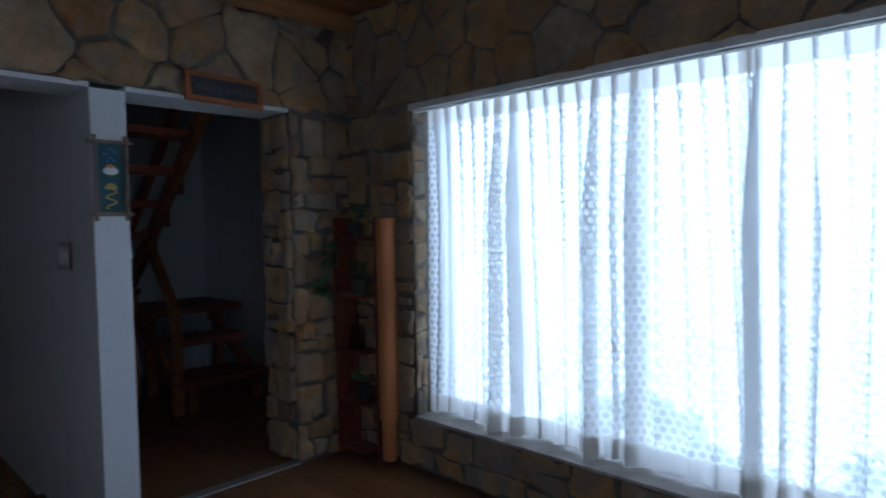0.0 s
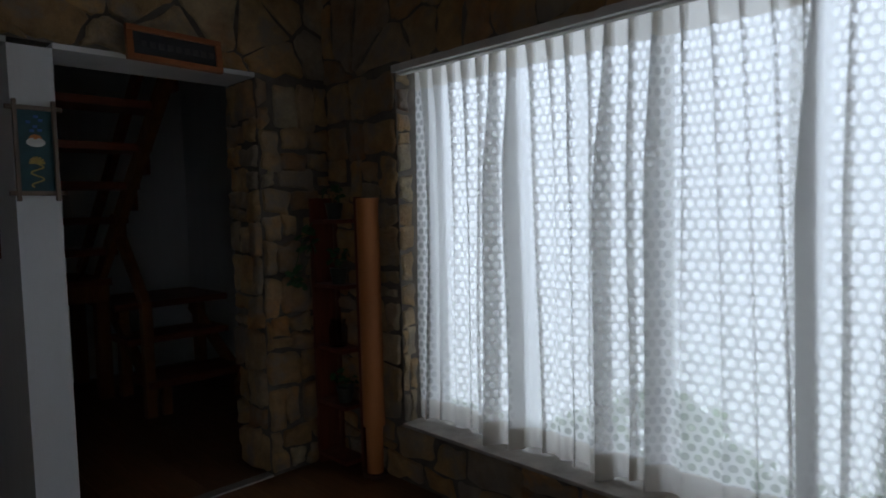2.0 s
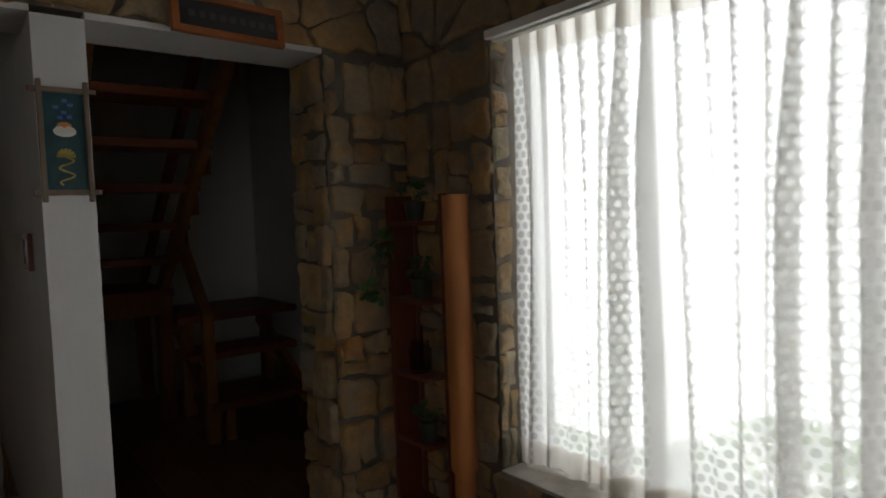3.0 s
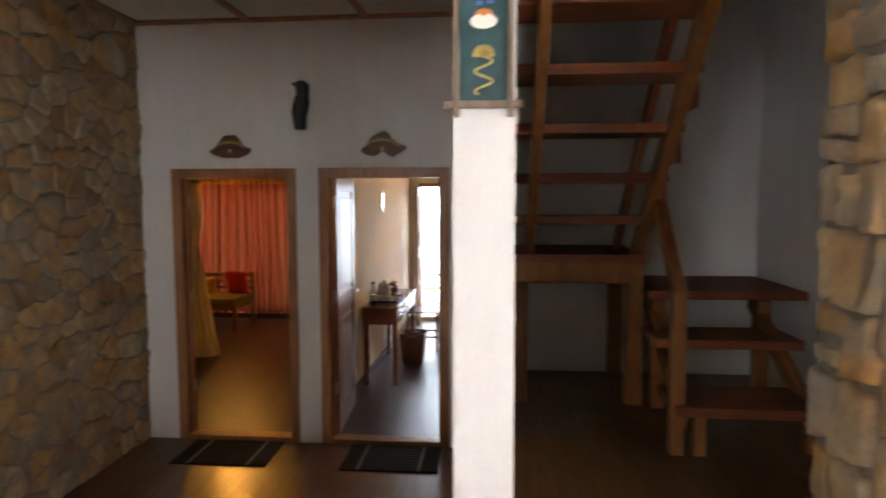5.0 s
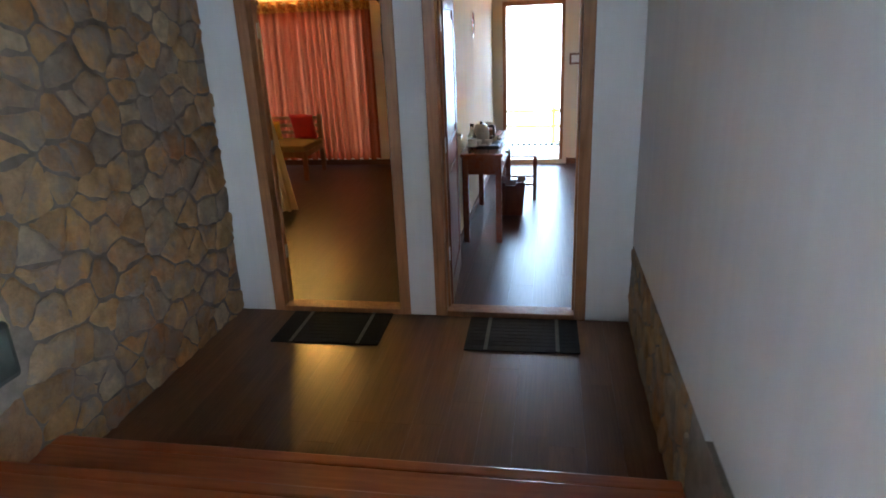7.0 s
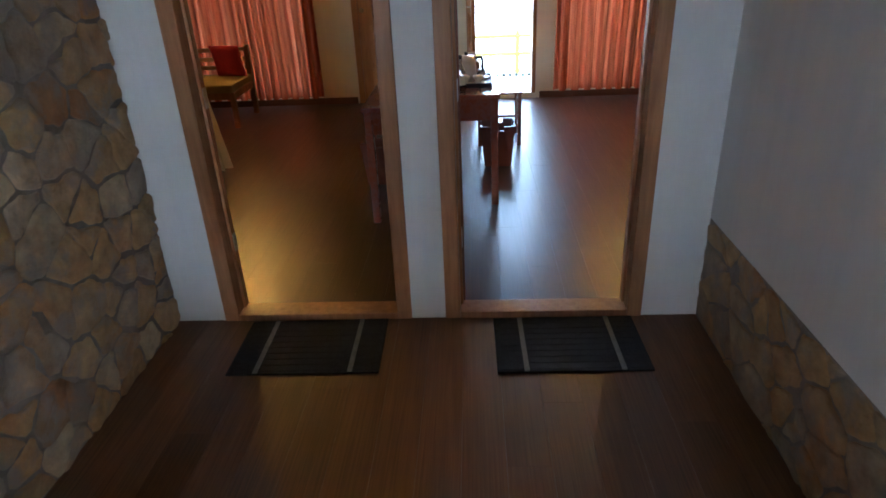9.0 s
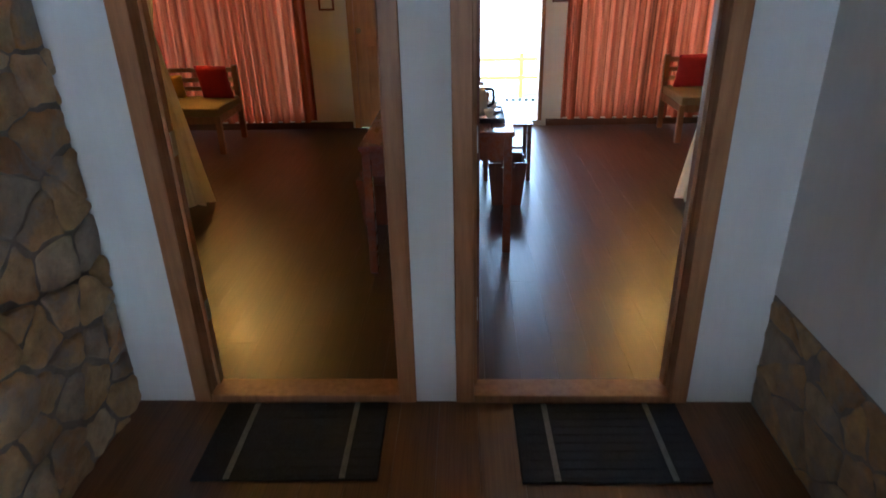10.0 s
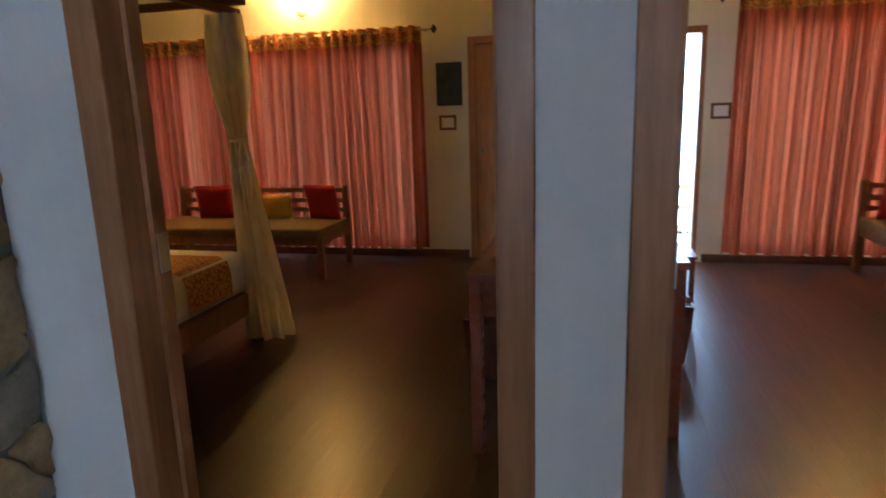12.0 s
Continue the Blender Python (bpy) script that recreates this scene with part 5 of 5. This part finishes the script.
def shrub(x, y, z, w, h, seed):
    s = thing("shrub", "green shrub outside the window, haze put into its leaf colour", "shrub", (x, y, z), group="shrubs outside")
    rng = random.Random(seed)
    bm = bmesh.new()
    for k in range(7):
        a = k * 0.9
        beam(bm, (0, 0, 0), (w * 0.3 * math.cos(a), w * 0.3 * math.sin(a), h * rng.uniform(0.5, 0.85)), 0.025, 0.025, 0)
    part("stems", bm, STAIRWOOD, s)
    bm = bmesh.new()
    for _ in range(420):
        a, t = rng.uniform(0, 6.283), rng.random()
        r = w * 0.55 * math.sqrt(rng.random()) * math.sin(math.pi * (0.15 + 0.8 * t)) * (1 + 0.3 * math.sin(3 * a + seed))
        m = Matrix.Translation((r * math.cos(a), r * math.sin(a), h * (0.12 + 0.9 * t))) @ Euler((rng.uniform(-1.2, 1.2), rng.uniform(-1.2, 1.2), a)).to_matrix().to_4x4()
        q = rng.uniform(0.05, 0.11)
        vs = [bm.verts.new(m @ Vector(p)) for p in ((-q, 0, 0), (0, q * 0.5, q * 0.12), (q, 0, -q * 0.1), (0, -q * 0.5, q * 0.12))]
        bm.faces.new(vs)
    # no real mist here: the foliage colour carries the haze
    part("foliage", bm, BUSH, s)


for k, (x, y, w, h) in enumerate(((3.6, -4.1, 1.1, 1.5), (4.0, -5.3, 1.2, 1.7), (3.7, -2.9, 1.0, 1.3), (4.1, -3.4, 1.2, 1.8), (3.9, -6.4, 1.2, 1.5))):
    shrub(x, y, -0.4, w, h * 0.46, 30 + k)
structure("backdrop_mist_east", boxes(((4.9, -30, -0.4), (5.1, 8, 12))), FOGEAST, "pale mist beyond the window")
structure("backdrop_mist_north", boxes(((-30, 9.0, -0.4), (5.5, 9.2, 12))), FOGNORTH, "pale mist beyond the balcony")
# unseen glowing panel, added to send light through the back window
structure("backdrop_fill_south", boxes(((-12, -13.2, -0.4), (4.8, -13.0, 12))), FOGFILL, "unseen glowing panel behind the house, fill for the back window")
# added window, never in view; sized to brighten the pillar and header
back = thing("window_fill_back", "unseen window added in the back wall for fill light", "window")
back["kind"] = "structure"
for lo, hi in (((BX0, -8.33, BZ0), (BX1, -8.28, BZ0 + 0.05)), ((BX0, -8.33, BZ1 - 0.05), (BX1, -8.28, BZ1))):
    part("window_frame", boxes((lo, hi), bevel=0.004), OFFWHITE, back)
for x in (BX0, (BX0 + BX1) / 2, BX1):
    part("mullion", boxes(((max(BX0, x - 0.03), -8.328, BZ0 + 0.05), (min(BX1, x + 0.03), -8.282, BZ1 - 0.05)), bevel=0.004), OFFWHITE, back)
# out of view, added so daylight reaches the dividing wall and pier
side = thing("window_fill_side", "unseen window added in the side wall for fill light", "window")
side["kind"] = "structure"
for z0, z1 in ((1.3, 1.35), (2.80, 2.85)):
    part("window_frame", boxes(((XL - 0.16, SW0, z0), (XL - 0.11, SW1, z1)), bevel=0.004), OFFWHITE, side)
for y in (SW0, (SW0 + SW1) / 2, SW1):
    part("mullion", boxes(((XL - 0.158, max(SW0, y - 0.03), 1.35), (XL - 0.112, min(SW1, y + 0.03), 2.80)), bevel=0.004), OFFWHITE, side)
# second unseen fill panel, glows in through the side window
structure("backdrop_fill_west", boxes(((-8.4, -12.9, -0.4), (-8.2, -0.5, 12))), FOGFILL, "unseen glowing panel beside the house, fill for the side window")


# ---- pieces: floor boards ----
plank_bm = bmesh.new()
add_box(plank_bm, (0, 0, -0.012), (1, 1, 0), 0)
plank_mesh = bpy.data.meshes.new("plank")
plank_bm.to_mesh(plank_mesh)
plank_bm.free()
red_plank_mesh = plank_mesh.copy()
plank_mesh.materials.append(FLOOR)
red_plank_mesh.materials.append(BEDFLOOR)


def lay(parent, x0, x1, y0, y1, z, width, length, seed, mesh=plank_mesh):
    rng = random.Random(seed)
    columns = max(1, round((x1 - x0) / width))
    w = (x1 - x0) / columns
    for c in range(columns):
        y = y0
        run = length * rng.uniform(0.25, 1.0)
        while y < y1 - 0.01:
            end = min(y1, y + run)
            if y1 - end < 0.15:
                end = y1
            ob = new("plank", mesh)
            ob.matrix_world = Matrix.Translation((x0 + c * w + 0.0006, y + 0.0006, z + rng.uniform(-0.0002, 0.0))) @ Matrix.Diagonal((w - 0.0007, end - y - 0.0007, 1, 1))
            ob.parent = parent
            y, run = end, length


lay(floor_foyer, XL, 0.0, -1.70, 0.0, 0.0, 0.165, 1.2, 1)
lay(floor_upper, XL, 0.0, -5.6, -2.80, ZL, 0.165, 1.2, 2)
lay(floor_upper, 0.0, XN, -5.6, YP - 0.03, ZL, 0.165, 1.2, 3)
lay(floor_upper, XW, XB, YP + 0.03, YB, ZL, 0.165, 1.2, 4)
lay(floor_upper, XL, XN, -8.2, -5.6, ZL, 0.33, 2.6, 7)
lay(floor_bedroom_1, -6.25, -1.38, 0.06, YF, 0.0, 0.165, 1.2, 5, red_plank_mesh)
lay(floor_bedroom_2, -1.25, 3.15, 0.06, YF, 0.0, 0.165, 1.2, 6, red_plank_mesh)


# ---- pieces: rubble stones ----
def clip(poly, point, normal):
    out = []
    for k in range(len(poly)):
        a, b = poly[k], poly[(k + 1) % len(poly)]
        da, db = (a - point).dot(normal), (b - point).dot(normal)
        if da <= 0:
            out.append(a)
        if (da < 0 < db) or (db < 0 < da):
            out.append(a + (b - a) * (da / (da - db)))
    return out


def stone_cells(width, height, cw, ch, jitter, rng):
    """Uneven stones that fill a rectangle, as outlines in the wall's plane."""
    nu, nv = max(1, round(width / cw)), max(1, round(height / ch))
    du, dv = width / nu, height / nv
    seeds = {}
    for i in range(-3, nu + 3):
        for j in range(-3, nv + 3):
            shift = 0.5 if j % 2 else 0.0
            seeds[i, j] = Vector(((i + 0.5 + shift + rng.uniform(-jitter, jitter)) * du, (j + 0.5 + rng.uniform(-jitter, jitter) * 0.9) * dv))
    seeds = {key: at for key, at in seeds.items() if rng.random() > 0.22}
    cells = []
    for (i, j), s in seeds.items():
        poly = [Vector(p) for p in ((0, 0), (width, 0), (width, height), (0, height))]
        for a in range(-3, 4):
            for b in range(-3, 4):
                other = seeds.get((i + a, j + b))
                if other is None or (a == 0 and b == 0) or not poly:
                    continue
                n = (other - s) 
                n.y *= (du / dv) ** 2 * 0.8
                poly = clip(poly, (s + other) / 2, n)
        if len(poly) >= 3:
            area = abs(sum(p.x * q.y - q.x * p.y for p, q in zip(poly, poly[1:] + poly[:1]))) / 2
            if area > 0.0012:
                cells.append((s, poly))
    return cells


def coursed_cells(width, height, cw, ch, jitter, rng):
    """Roughly squared stones in uneven courses."""
    cells, v = [], 0.0
    while v < height - 0.02:
        top = v + ch * rng.uniform(0.65, 1.4)
        if height - top < ch * 0.5:
            top = height
        u = -cw * rng.uniform(0.0, 0.8)
        while u < width:
            end = u + cw * rng.uniform(0.55, 1.5)
            if width - end < cw * 0.4:
                end = width
            split = [(v, top)] if rng.random() < 0.75 or top - v < ch * 0.9 else [(v, v + (top - v) * 0.45), (v + (top - v) * 0.45, top)]
            for low, high in split:
                j = jitter * 0.06
                poly = [Vector((min(width, max(0, a + rng.uniform(-j, j))), min(height, max(0, b + rng.uniform(-j, j))))) for a, b in ((u, low), (end, low), (end, high), (u, high))]
                if poly[1].x - poly[0].x > 0.03:
                    cells.append((sum(poly, Vector((0, 0))) / 4, poly))
            u = end
        v = top
    return cells


def stone_mesh(bm, poly, gap, high, place, rng):
    mid = sum(poly, Vector((0, 0))) / len(poly)
    ring = []
    for k in range(len(poly)):
        a, b = poly[k], poly[(k + 1) % len(poly)]
        if (b - a).length < 0.012:
            continue
        ring.append(a.lerp(b, 0.07))
        for share in (0.3, 0.65):
            ring.append(a.lerp(b, share + rng.uniform(-0.1, 0.1)) + Vector((rng.uniform(-1, 1), rng.uniform(-1, 1))) * 0.075 * (b - a).length)
        ring.append(a.lerp(b, 0.93))
    if len(ring) < 5:
        return False
    rings = []
    tilt = (rng.uniform(-0.05, 0.05), rng.uniform(-0.05, 0.05))
    for pull, lift in ((gap, -0.004), (gap + 0.002, 0.6), (gap + 0.010, 0.97), (gap + 0.034, 1.04)):
        row = []
        for p in ring:
            d = p - mid
            q = mid + d * max(0.25, 1 - pull / max(d.length, 0.01))
            h = high * lift + (rng.uniform(-0.15, 0.15) * high if lift > 0 else 0) + (tilt[0] * d.x + tilt[1] * d.y) * (lift > 0)
            row.append(bm.verts.new(place(q.x, q.y, h)))
        rings.append(row)
    n = len(ring)
    for low, top in zip(rings, rings[1:]):
        for k in range(n):
            bm.faces.new((low[k], low[(k + 1) % n], top[(k + 1) % n], top[k]))
    bm.faces.new(rings[-1])
    return True


def stones(parent, width, height, place, cw, ch, jitter, seed, high=0.022, gap=0.007, keep=300, skip=None, coursed=False):
    rng = random.Random(seed)
    cells = [c for c in (coursed_cells if coursed else stone_cells)(width, height, cw, ch, jitter, rng) if skip is None or not skip(*c[0])]
    rest = bmesh.new()
    for k, (s, poly) in enumerate(cells):
        rise, joint = high * rng.uniform(0.5, 1.5), gap * rng.uniform(0.4, 1.7)
        if k < keep:
            bm = bmesh.new()
            if stone_mesh(bm, poly, joint, rise, place, rng):
                part("stone", bm, STONE, parent, smooth=True)
            else:
                bm.free()
        else:
            stone_mesh(rest, poly, joint, rise, place, rng)
    if rest.verts:
        tagged(part("stones", rest, STONE, parent, smooth=True), kind="stuff")
    else:
        rest.free()


# the long wall, nearest stretch first
stones(wall_stone, 3.9, ZC, lambda u, v, h: (XL + h, -u, v), 0.165, 0.125, 0.48, 11, 0.018, gap=0.010, keep=300,
       skip=lambda u, v: abs(u - 1.93) < 0.15 and abs(v - 0.66) < 0.13)
stones(wall_stone, 1.25, ZC, lambda u, v, h: (XL + h, -3.9 - u, v), 0.22, 0.17, 0.44, 12, 0.020, gap=0.010, keep=0)
stones(wall_header, XN - XL, ZC - ZH - 0.02, lambda u, v, h: (XL + u, YP - h, ZH + 0.02 + v), 0.19, 0.16, 0.42, 13, 0.014)
stones(wall_pier, XN - 0.93, ZH - ZL, lambda u, v, h: (0.93 + u, YP - 0.01 - h, ZL + v), 0.15, 0.14, 0.32, 14, 0.022, coursed=True)
stones(wall_pier, YH - YP + 0.01, ZH - ZL, lambda u, v, h: (0.93 - h, YH - u, ZL + v), 0.15, 0.14, 0.32, 15, 0.022, coursed=True)
stones(wall_window, 3.1, WZ0 - ZL, lambda u, v, h: (XN - h, YP - u, ZL + v), 0.22, 0.12, 0.4, 16, 0.012, coursed=True)
stones(wall_window, 3.1, ZC - WZ1, lambda u, v, h: (XN - h, YP - u, WZ1 + v), 0.20, 0.16, 0.42, 17, 0.014)
stones(wall_window, YP - WY1, WZ1 - WZ0, lambda u, v, h: (XN - h, YP - u, WZ0 + v), 0.17, 0.14, 0.35, 18, 0.014, coursed=True)
stones(wall_window, 0.085, WZ1 - WZ0, lambda u, v, h: (XN + u, WY1 - h, WZ0 + v), 0.10, 0.13, 0.25, 19, 0.008, coursed=True)
stones(plinth, 1.70, 0.505, lambda u, v, h: (0.002 - h, -u, v), 0.17, 0.13, 0.46, 20, 0.009)
